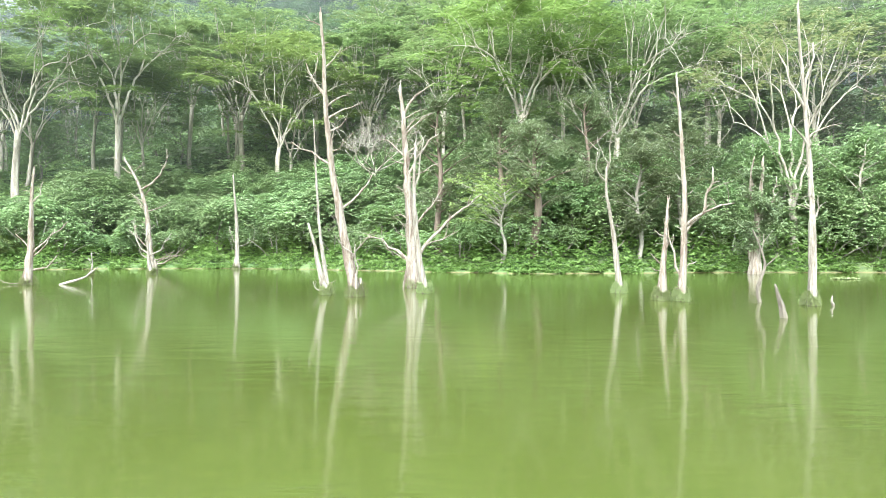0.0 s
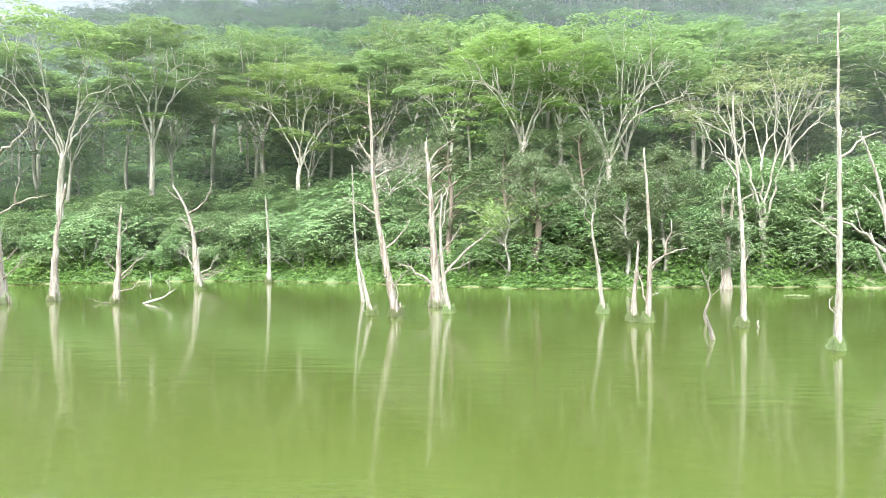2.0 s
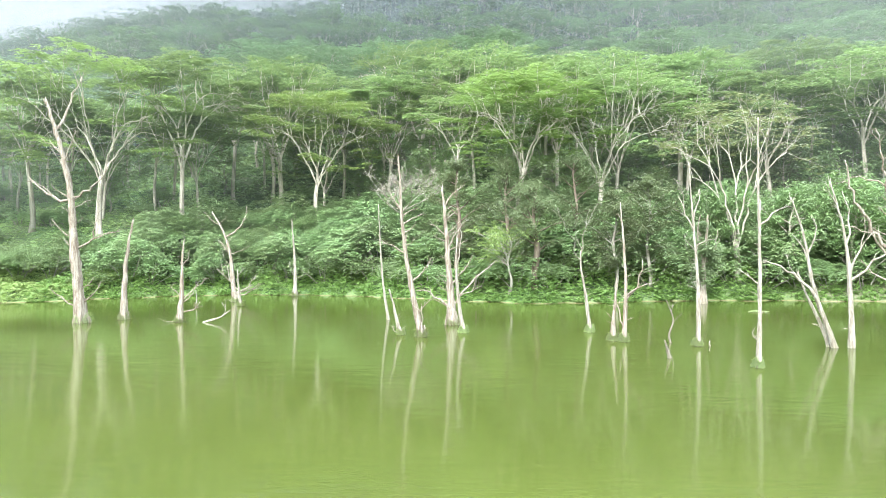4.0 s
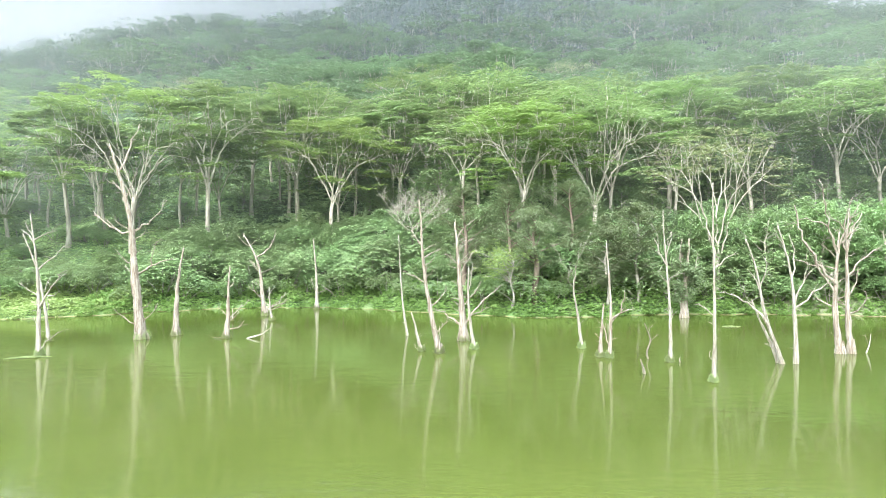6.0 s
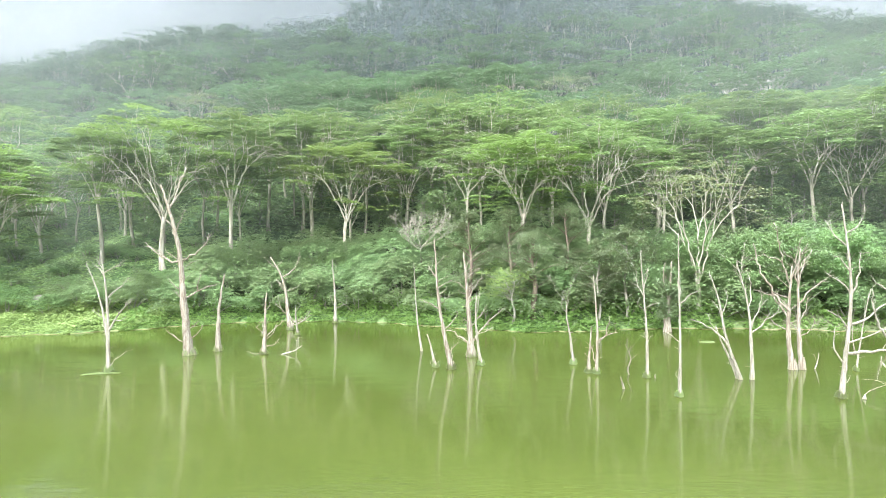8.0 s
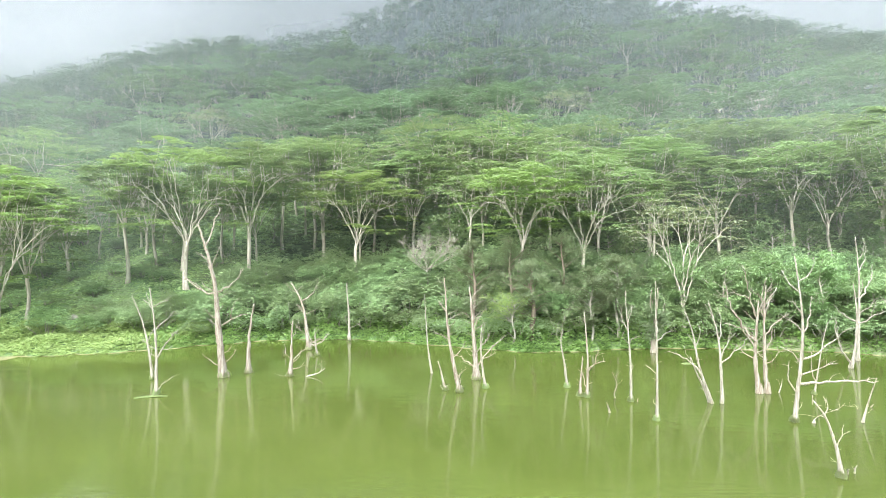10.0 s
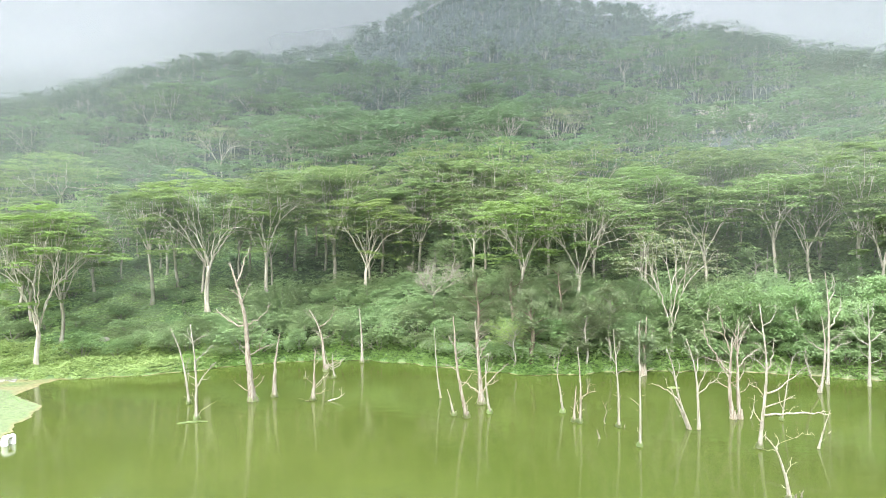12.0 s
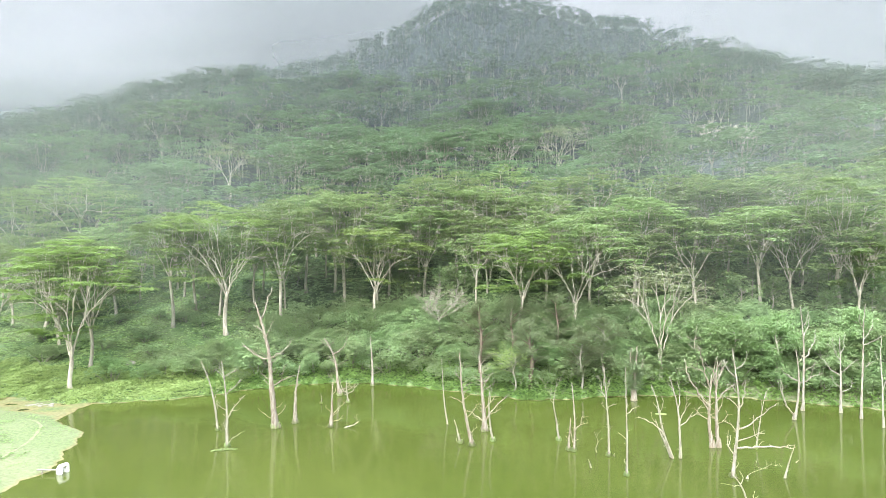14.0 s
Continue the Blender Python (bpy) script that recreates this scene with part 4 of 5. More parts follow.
dead_tree(21.65, 12.58, 0.19, 12.75, (0.20, 0.43, 0.60, 0.55, 0.28, -0.02), [(0, 0.23, 5.12, 0.48, 0.12), (0, 0.28, 2.4, 1.04, 0.09), (0, 0.38, 3.2, 1.94, -0.22), (3, 1.0, 1.31, 0.35, 0.17), (0, 0.35, -1.66, 1.4, -0.16), (0, 0.17, -0.7, 2.58, 0.37), (0, 0.5, 0.84, 3.28, -0.21), (7, 0.07, -1.68, 1.7, -0.25), (0, 0.05, 0.6, 0.84, -0.02), (0, 0.78, -1.08, 1.74, 0.23), (1, 0.4, 0.43, 0.56, 0.06), (0, 0.85, 0.94, 1.89, -0.43), (0, 0.65, -1.19, 1.06, -0.19)], DEADWOOD, True, "white dead tree with long level branches", 28)
dead_tree(18.13, 0.14, 0.149, 4.58, (-0.10, -0.25, -0.46, -0.69, -1.06, -1.67), [(0, 0.38, 0.57, 1.3, -0.05), (0, 0.75, -0.71, 0.12, -0.15), (0, 0.8, -0.07, 1.13, -0.25), (1, 0.53, 0.35, 0.22, 0.0)], DEADWOOD, True, "small crooked dead tree standing alone in water", 29)
dead_tree(22.90, 12.17, 0.12, 0.30, (0.01, 0.02, 0.03, 0.03, 0.04, 0.05), [(0, 0.97, 3.45, 1.0, 0.22), (1, 0.47, -0.63, 1.12, 0.39), (1, 0.5, 0.29, 0.6, -0.08), (1, 0.97, 0.29, -0.49, 0.09)], DEADWOOD, False, "curving dead bough lying just over the water", 30)
dead_tree(26.64, 12.23, 0.087, 3.47, (0.14, 0.28, 0.43, 0.59, 0.76, 0.92), [], DEADWOOD, False, "bare leaning pole in the open water", 31)
dead_tree(18.78, 0.73, 0.081, 0.36, (0.00, 0.00, 0.00, 0.00, 0.00, 0.00), [], WETWOOD, False, "small dead stake poking out of the water", 32)
dead_tree(19.29, 0.83, 0.05, 0.46, (0.01, 0.02, 0.03, 0.05, 0.11, 0.18), [(0, 0.45, -0.2, 0.26, 0.03)], WETWOOD, False, "small dead stake poking out of the water", 33)
dead_tree(30.13, 16.97, 0.05, 0.24, (0.05, 0.10, 0.14, 0.19, 0.24, 0.29), [], WETWOOD, False, "small dead stake poking out of the water", 34)
dead_tree(28.12, 21.90, 0.087, 6.47, (0.15, 0.33, 0.52, 0.71, 0.94, 1.21), [(0, 0.17, -0.34, 2.7, 0.25), (0, 0.68, -1.41, 2.12, -0.49), (0, 0.82, 1.55, 1.65, 0.34)], DEADWOOD, True, "thin dead tree on a weedy tussock", 35)
dead_tree(38.81, 34.51, 0.205, 9.16, (0.30, 0.50, 0.59, 0.57, 0.44, 0.22), [(0, 0.05, -2.49, 5.15, 0.58), (0, 0.5, 2.65, 1.73, 0.07), (0, 0.55, -2.6, 1.91, 0.17), (1, 0.45, -0.26, 2.18, 0.17), (2, 0.53, 0.64, 2.1, 0.0), (0, 0.82, 0.53, 2.34, -0.38)], DEADWOOD, False, "branching dead tree near the far bank", 36)
dead_tree(42.40, 39.30, 0.211, 14.28, (0.08, 0.15, 0.22, 0.21, 0.04, -0.19), [(0, 0.5, 2.37, 3.98, -0.42), (0, 0.7, 0.48, 4.27, -0.52), (0, 0.82, 0.92, 2.1, -0.17), (0, 0.38, 1.83, 1.46, -0.22)], DEADWOOD, False, "tall slim white dead tree beside the bank", 37)
dead_tree(46.81, 37.87, 0.186, 10.12, (0.01, 0.03, 0.04, 0.04, 0.00, -0.07), [(0, 0.5, -2.13, 2.38, 0.21), (0, 0.55, 1.86, 1.83, -0.06), (0, 0.33, -1.52, 1.82, 0.17), (0, 0.28, 1.7, 1.53, -0.49), (0, 0.7, -1.33, 3.44, 0.36), (0, 0.78, 1.0, 3.04, -0.25), (5, 0.47, -1.14, 0.78, -0.13)], GREYWOOD, False, "many-limbed grey dead tree in the shallows", 38)
dead_tree(47.72, 34.81, 0.186, 15.00, (0.08, 0.17, 0.26, 0.31, 0.36, 0.56), [(0, 0.45, 1.89, 0.77, 0.0), (0, 0.65, 2.89, 1.5, -0.04), (0, 0.7, 1.56, 2.62, -0.24), (0, 0.45, -0.92, 1.17, 0.23), (0, 0.8, -0.91, 1.89, 0.29)], DEADWOOD, False, "tall pale dead tree with bent limbs in the shallows", 39)
dead_tree(47.86, 30.34, 0.136, 11.14, (-0.06, -0.08, -0.12, -0.26, -0.32, -0.20), [(0, 0.42, 1.29, 3.56, -0.18), (0, 0.75, -0.97, 1.38, 0.25)], GREYWOOD, False, "pale dead tree with two crooked stems", 40)
dead_tree(-36.45, 31.51, 0.149, 8.89, (-0.12, -0.29, -0.54, -0.89, -1.39, -2.00), [(0, 0.45, 0.61, 1.38, 0.0), (0, 0.23, 0.08, 1.64, -0.09)], DEADWOOD, True, "leaning thin dead tree on a grassy tussock", 41)
dead_tree(-32.84, 24.29, 0.186, 10.07, (0.02, 0.03, -0.02, -0.15, -0.31, -0.54), [(0, 0.33, 2.25, 2.78, 0.15), (1, 0.3, 1.05, 0.34, -0.19), (0, 0.42, -1.14, 1.0, 0.06), (0, 0.03, 1.76, 1.47, 0.06), (0, 0.17, -0.52, 1.11, 0.08), (0, 0.8, -1.21, 1.02, -0.1), (0, 0.82, 1.75, 0.74, 0.02), (0, 0.6, 1.6, 1.81, -0.09), (0, 0.35, -0.58, 0.42, 0.05), (0, 0.85, -0.48, 1.18, 0.14)], DEADWOOD, True, "white dead tree with curling side branches", 42)
dead_tree(20.91, 46.29, 0.34, 8.13, (0.03, 0.07, 0.16, 0.29, 0.40, 0.47), [(0, 0.3, -1.27, 1.05, 0.01), (0, 0.4, 1.19, 3.55, -0.29), (0, 0.45, -0.67, 4.47, 0.31)], REDWOOD, False, "thick dead trunk wrapped in climbing vines at the shore", 43)


# ---- umbrella trees along the bank and up the slope ----
def stand(x, y, turn=0, size=1.0, sink=0.0):
    return pose(x, y, float(land(x, y)) - sink, 0, 0, turn) @ Matrix.Scale(size, 4)


UMB = "umbrella trees on the slope"
WORDS = "umbrella-crowned tree with pale forked trunk and feathery green leaves"


def front_tree(x, y, height, fork, spread, seed, green=None, leaves=11000, label=WORDS):
    meshes = umbrella_tree(seed, height * 1.10, fork * 0.82, spread * 1.12, int(leaves * 1.45), 0.50, PALEBARK, green or FEATHER, 1.0, 56, 6, 14)
    return plant_tree("umbrella_tree", meshes, stand(x, y), label, "tree", UMB)


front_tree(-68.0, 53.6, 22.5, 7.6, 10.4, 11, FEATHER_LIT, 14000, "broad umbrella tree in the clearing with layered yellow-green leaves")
front_tree(-69.7, 63.2, 20.1, 8.6, 7.2, 12)
front_tree(-61.2, 78.2, 20.6, 13.4, 6.6, 13, label="slender umbrella-crowned tree with high fork and feathery leaves")
front_tree(-59.0, 84.7, 16.3, 9.1, 5.3, 14)
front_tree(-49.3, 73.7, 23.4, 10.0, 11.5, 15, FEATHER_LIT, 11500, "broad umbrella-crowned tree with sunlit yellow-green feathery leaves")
front_tree(-39.6, 77.5, 23.4, 12.9, 9.4, 16)
front_tree(-38.9, 97.0, 19.6, 12.4, 8.8, 17)
front_tree(-32.6, 98.6, 20.6, 11.0, 8.9, 18)
front_tree(-29.4, 90.9, 23.4, 12.4, 11.0, 19, FEATHER, 9000, "tall umbrella-crowned tree with clustered pale upright limbs")
front_tree(-21.6, 80.9, 18.4, 9.6, 10.5, 20, FEATHER_LIT, 8500, "low-forking umbrella tree with spreading white limbs and sunlit leaves")
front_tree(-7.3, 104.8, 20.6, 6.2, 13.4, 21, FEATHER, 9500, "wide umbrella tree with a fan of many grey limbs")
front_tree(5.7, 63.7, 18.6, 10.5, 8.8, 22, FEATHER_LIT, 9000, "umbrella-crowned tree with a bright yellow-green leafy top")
front_tree(15.2, 65.1, 20.1, 8.2, 10.5, 23, FEATHER, 7500, "open umbrella tree with long pale branching limbs")
front_tree(30.5, 81.6, 20.1, 12.4, 10.0, 24)
front_tree(40.2, 74.4, 16.3, 7.2, 8.6, 25)
front_tree(63.3, 83.7, 13.9, 7.5, 6.2, 26)
front_tree(64.6, 69.2, 22.0, 9.6, 9.3, 27)
front_tree(63.4, 60.8, 15.7, 8.6, 6.2, 28)
front_tree(-116.4, 116.1, 24.9, 11.5, 13.4, 29)
front_tree(-101.7, 118.2, 24.9, 13.4, 14.4, 30)
front_tree(-85.7, 190, 18, 6.5, 11, 31, FEATHER_DRY, 2600, "half-bare umbrella tree with drying leaves on the hillside")
front_tree(36, 205, 17, 4.5, 12.4, 32, FEATHER_DRY, 3200, "grey umbrella tree with drying leaves on the hillside")
front_tree(-82.6, 76.1, 18.2, 7.7, 7.7, 33)
front_tree(51.4, 91.4, 18.2, 8.6, 9.1, 34)
front_tree(-89.3, 65.6, 21.1, 7.7, 10.5, 36)
front_tree(-95.0, 92.4, 21.1, 8.6, 10.5, 37)
front_tree(-78.7, 90.4, 19.1, 8.1, 8.6, 38)
front_tree(-11.8, 89.5, 17.2, 8.1, 7.7, 35)

# rows behind them: six kinds, each turned and sized its own way
KINDS = [umbrella_tree(60 + k, 18.5, (7.5, 9.5, 6.0, 8.5, 10.0, 5.5)[k], (8.5, 9.5, 11, 7.5, 9, 10)[k], 2800, 0.78, PALEBARK, FEATHER, 0.9, 34, 5, 9) for k in range(6)]
# the same kinds for the back rows, in the leaf colour dimmed for shade
UPPER = [umbrella_tree(60 + k, 18.5, (7.5, 9.5, 6.0, 8.5, 10.0, 5.5)[k], (8.5, 9.5, 11, 7.5, 9, 10)[k], 1700, 0.92, GREYWOOD, DIMMED_GREEN, 0.8, 24, 4, 5) for k in range(6)]
picks = random.Random(5)


def open_view(x, y, wide=8.5):
    """Kept clear of crowns: a strip below each of the pale trees that stand out on the hillside."""
    for bx, by in ((95, 212), (107, 208), (-85.7, 190), (36, 205)):
        if by - 50 < y < by + 4 and abs(x - bx * (y + 57) / (by + 57)) < wide:
            return True
    return False


def under_crest(x, y, top):
    """True where a tree with its top at this height stays below the skyline as seen from over the pond."""
    far = np.arange(y + 10, 470, 6.0)
    along_x = -5 + (x + 5) * (far + 50) / (y + 50)
    return (top - 18) / (y + 50) < float(((land(along_x, far) - 18) / (far + 50)).max()) + 0.012


taken = [(o.location.x, o.location.y) for o in scene.objects if o.name.startswith("umbrella_tree")]
count = 0
for _ in range(6000):
    if count >= 320:
        break
    y = picks.uniform(70, 264)
    x = picks.uniform(-0.72, 0.72) * (y + 58)
    d = y - float(shore(x))
    if d < 26 or y > np.interp(x, RIDGE_X, RIDGE_Y) - (48 if abs(x - 20) > 110 else 30) or (x < -45 and y < 112 and picks.random() < 0.62):
        continue
    if open_view(x, y, 15):
        continue
    gap = 6.0 + 1.6 * (y > 120) + 1.2 * (y > 165)
    if any((x - a) ** 2 + (y - b) ** 2 < gap * gap for a, b in taken):
        continue
    taken.append((x, y))
    kind, size = picks.randrange(6), picks.uniform(0.78, 1.12) * (1.18 if y > 140 else 1)
    if y > 140 and not under_crest(x, y, float(land(x, y)) + 18.5 * size):
        continue
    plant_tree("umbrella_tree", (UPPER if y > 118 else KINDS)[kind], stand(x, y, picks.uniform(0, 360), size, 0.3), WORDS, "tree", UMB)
    count += 1

# ---- smaller trees that stand out on the bank ----
BANK = "small trees on the bank"
for x, y, high, wide, seed, green, wood, tr, narrow, words in (
        (-1.5, 55.8, 13.9, 3.1, 41, OLIVE, DARKBARK, 0.26, 1.0, "dark olive-leaved tree with reddish brown trunk"),
        (6.1, 50.6, 11.0, 3.4, 42, OLIVE, DARKBARK, 0.32, 1.0, "dark olive-leaved tree with twin brown stems"),
        (3.9, 58.4, 12.4, 3.8, 43, OLIVE, DARKBARK, 0.24, 1.0, "ragged olive-leaved tree on the bank"),
        (13.9, 50.3, 10.0, 3.3, 44, OLIVE, GREYWOOD, 0.18, 0.9, "slim olive-leaved tree with twiggy crown"),
        (17.6, 51.7, 11.5, 3.3, 45, OLIVE, GREYWOOD, 0.18, 0.9, "slim olive-leaved tree with twiggy crown"),
        (20.95, 46.5, 8.6, 2.1, 46, OLIVE, REDWOOD, 0.30, 0.55, "narrow vine-clad trunk with olive leaves at the shore"),
        (11.2, 57.0, 12.9, 3.6, 47, OLIVE, DARKBARK, 0.22, 1.0, "ragged olive-leaved tree on the bank"),
        (44.2, 50.4, 10.9, 3.7, 48, BROAD_LIT, PALEBARK, 0.20, 1.0, "bright green leafy tree beside the shore"),
        (32.8, 53.6, 9.2, 4.4, 49, BROAD, PALEBARK, 0.18, 1.0, "round leafy green tree beside the shore"),
        (3.5, 49.9, 6.1, 4.2, 50, YELLOW, GREYWOOD, 0.13, 1.0, "yellow-green spreading small tree with pale stems"),
        (38.4, 52.4, 10.5, 4.0, 52, BROAD_LIT, PALEBARK, 0.18, 1.0, "fresh green leafy tree beside the shore"),
        (27.6, 56.2, 9.0, 4.0, 53, BROAD, GREYWOOD, 0.16, 1.0, "round leafy green tree beside the shore"),
        (49.5, 47.6, 8.2, 3.8, 54, BROAD, PALEBARK, 0.16, 1.0, "round leafy green tree beside the shore"),
        (126, 166, 14.0, 5.2, 55, BROAD_LIT, PALEBARK, 0.25, 1.0, "round pale green tree high on the slope"),
        (56.2, 50.3, 9.6, 3.8, 51, BROAD, PALEBARK, 0.2, 1.0, "leafy green tree beside the shore")):
    plant_tree("bank_tree", slim_tree(seed, high, wide, 600 if green is YELLOW else 2000, 0.30 if green in (OLIVE, YELLOW) else 0.42, green, wood, tr, 0.45 if green is YELLOW else 0.22, narrow), stand(x, y), words, "tree", BANK)

plant_tree("bare_tree", bare_tree(71, 12.0, 8.0, DEADWOOD, 0.14, 0.40, 4, 1.25, 0.35, 8), stand(-8.5, 69.9), "leafless grey tree with a dense tangle of crooked twigs", "dead tree", "bare trees on land")
plant_tree("bare_tree", umbrella_tree(75, 18.8, 4.2, 8.4, 3600, 0.40, PALEBARK, FEATHER_DRY, 1.0, 70, 6, 3, 0.32), stand(27.0, 53.3), "tall white nearly leafless tree with a fan of limbs", "dead tree", "bare trees on land")
plant_tree("bare_tree", bare_tree(73, 12, 4.5, CHALKWOOD, 0.30, 0.22, 4, 0.95, 0.5, 7), stand(95, 212), "white leafless tree high on the hillside", "dead tree", "bare trees on land")
plant_tree("bare_tree", bare_tree(76, 12, 8.0, CHALKWOOD, 0.34, 0.20, 4, 1.0, 0.4, 9), stand(107, 208), "white leafless tree high on the hillside", "dead tree", "bare trees on land")

# ---- bushes under the trees ----
BUSHES = [broad_bush(80 + k, (4.4, 3.6, 5.2, 4.0)[k], (3.4, 3.0, 3.6, 4.0)[k], 860, 0.27, BROAD, GREYWOOD) for k in range(4)] + [broad_bush(86, 4.0, 3.2, 860, 0.27, BROAD_LIT, GREYWOOD)]
spots, count = [], 0
for _ in range(4000):
    if count >= 185:
        break
    x = picks.uniform(-58, 66)
    d = picks.uniform(2.6, 24) if x > -44 else picks.uniform(8.5, 15)
    if -37 < x < -33 and d < 9:
        continue
    if x > 44 and d < 3.6:
        continue
    y = float(shore(x)) + d
    if any((x - a) ** 2 + (y - b) ** 2 < 7.5 for a, b in spots):
        continue
    spots.append((x, y))
    kind = 4 if picks.random() < 0.28 else picks.randrange(4)
    size = picks.uniform(0.78, 1.12) * (0.55 + 0.07 * d if d < 5.5 else 1.15 + 0.2 * math.sin(x * 0.33) * math.sin(x * 0.11 + 2)) * (0.72 if x < -42 else 1)
    plant_tree("bush", BUSHES[kind], stand(x, y, picks.uniform(0, 360), size, 0.2), "fresh green broad-leaved bush on the bank" if kind == 4 else "dense dark green glossy-leaved bush on the bank", "bush", "bushes on the bank")
    count += 1
SHRUBS = [broad_bush(92 + k, (2.2, 1.8, 2.6)[k], (1.8, 2.1, 1.6)[k], 300, 0.24, (BROAD, BROAD, BROAD_LIT)[k], GREYWOOD, 4) for k in range(3)]
for _ in range(95):
    x = picks.uniform(-118, -44)
    y = float(shore(x)) + 14 + 52 * picks.random() ** 0.8
    plant_tree("shrub", SHRUBS[picks.randrange(3)], stand(x, y, picks.uniform(0, 360), picks.uniform(0.6, 1.35), 0.1), "low rounded shrub on the open slope", "bush", "shrubs on the open slope")

# a shrubby middle storey between the trunks
MIDDLE = [slim_tree(90 + k, (6.5, 5.5, 8.0, 6.0)[k], (3.0, 2.8, 3.0, 3.4)[k], 300, 0.55, (BROAD, BROAD, OLIVE, BROAD_LIT)[k], GREYWOOD, 0.11, 0.12) for k in range(4)]
count = 0
for _ in range(5000):
    if count >= 165:
        break
    x = picks.uniform(-95, 95) if count < 120 else picks.uniform(18, 85)
    d = picks.uniform(20, 105) if count < 120 else picks.uniform(14, 48)
    if x < -46 and d < 58 and picks.random() < 0.94:
        continue
    y = float(shore(x)) + d
    if abs(x) > 0.72 * (y + 58) or any((x - a) ** 2 + (y - b) ** 2 < 9 for a, b in spots):
        continue
    spots.append((x, y))
    kind = picks.choice((0, 0, 1, 1, 2, 3))
    plant_tree("understory_tree", MIDDLE[kind], stand(x, y, picks.uniform(0, 360), picks.uniform(0.8, 1.25), 0.3), ("small broad-leaved tree in the shade of the wood", "low broad-leaved tree in the shade of the wood", "small olive-leaved tree in the shade of the wood", "small fresh green tree between the tall trunks")[kind], "tree", "small trees in the wood")
    count += 1
plant_tree("bush", BUSHES[4], stand(-62.7, 56.5, 40, 1.0), "round pale green bush in the grassy clearing", "bush", "bushes on the bank")
plant_tree("bush", BUSHES[1], stand(-80.6, 67.5, 90, 1.0), "dense dark green glossy-leaved bush on the bank", "bush", "bushes on the bank")


# ---- what nobody could count: undergrowth, weeds, grass, far forest ----
def scatter(rs, n, x0, x1, d0, d1, power=1.0):
    x = rs.uniform(x0, x1, n)
    d = d0 + (d1 - d0) * rs.uniform(0, 1, n) ** power
    y = shore(x) + d
    return np.stack([x, y, land(x, y)], 1), d


rs = np.random.RandomState(9)
s = Shape()
c, d = scatter(rs, 15000, -46, 80, 7, 90, 1.1)
c2, d = scatter(rs, 2600, -125, -46, 52, 110, 0.9)
c = np.concatenate([c, c2])
c[:, 2] += rs.uniform(0.2, 2.2, len(c))
s.leaves.append(rosettes(rs, c, 5, rs.uniform(0.45, 0.9, len(c)), 0.42, (0.0, 0.9)))
ob = new("undergrowth", s.mesh("undergrowth", [BROAD]))
tagged(ob, "dark green undergrowth shading the slope under the trees", "undergrowth", kind="stuff")

for name, n, x0, x1, d0, d1, power, tall, green, words in (
        ("slope_plants", 12000, -112, -42, 8, 75, 1.1, 0.7, SLOPE, "low green plants over the open slope"),
        ("clearing_plants", 13000, -100, -40, 0.1, 13, 1.1, 1.3, MEADOW_HERB, "fresh light green plants in the clearing by the water")):
    s = Shape()
    c, d = scatter(rs, n, x0, x1, d0, d1, power)
    c[:, 2] += rs.uniform(0.02, tall, n) * np.clip(0.55 + 0.8 * np.sin(c[:, 0] * 0.5) * np.sin(c[:, 1] * 0.4), 0.1, 2) * np.clip(d / 3, 0.15, 1)
    s.leaves.append(rosettes(rs, c, 5, rs.uniform(0.22, 0.55, n), 0.42, (-0.3, 0.7)))
    tagged(new(name, s.mesh(name, [green])), words, "undergrowth", kind="stuff")

s = Shape()
c, d = scatter(rs, 16000, -47, 75, 0.05, 8.0, 1.6)
keep = (c[:, 0] < 33) | (rs.uniform(0, 1, len(c)) < 0.65)
c, d = c[keep], d[keep]
lump = 0.5 + 0.5 * np.sin(c[:, 0] * 1.1) * np.sin(c[:, 0] * 0.37 + 1)
c[:, 2] += rs.uniform(0, 1, len(c)) * (0.5 + 1.3 * lump + 0.7 * ((c[:, 0] > -8) & (c[:, 0] < 30))) * np.clip(d / 3.0, 0.12, 1)
s.leaves.append(rosettes(rs, c, 5, rs.uniform(0.16, 0.40, len(c)), 0.72, (-0.4, 0.8)))
ob = new("bank_weeds", s.mesh("bank_weeds", [WEED]))
tagged(ob, "bright green weeds crowding the water's edge", "weeds", kind="stuff")

s = Shape()
c, d = scatter(rs, 12000, -95, 85, -0.25, 1.6)
c = c[np.sin(c[:, 0] * 0.31) + np.sin(c[:, 0] * 0.83 + 1) + rs.uniform(-1, 1, len(c)) > 1.0]
k = len(c)
c[:, 2] = np.maximum(c[:, 2], -0.05)
s.leaves.append(leaf_quads(rs, c, rs.uniform(0, 6.28, k), rs.uniform(0.15, 0.45, k), 0.05, rs.uniform(-3, -0.3, k), 0.02))
c, d = scatter(rs, 9000, 26, 80, 0.1, 8)
k = len(c)
s.leaves.append(leaf_quads(rs, c, rs.uniform(0, 6.28, k), rs.uniform(0.15, 0.5, k), 0.06, rs.uniform(-2.5, 0.1, k), 0.02))
y = rs.uniform(3, 43, 8000)
x = np.interp(y, SPIT_Y, SPIT_X) - 24 * rs.uniform(0, 1, 8000) ** 1.6
c = np.stack([x, y, land(x, y)], 1)
c = c[c[:, 2] > 0.05]
k = len(c)
s.leaves.append(leaf_quads(rs, c, rs.uniform(0, 6.28, k), rs.uniform(0.08, 0.24, k), 0.05, rs.uniform(-1.2, 0.1, k), 0.02))
y = rs.uniform(2, 42, 5200)
x = np.interp(y, SPIT_Y, SPIT_X) - 1.5 - 22 * rs.uniform(0, 1, 5200)
c = np.stack([x, y, land(x, y)], 1)
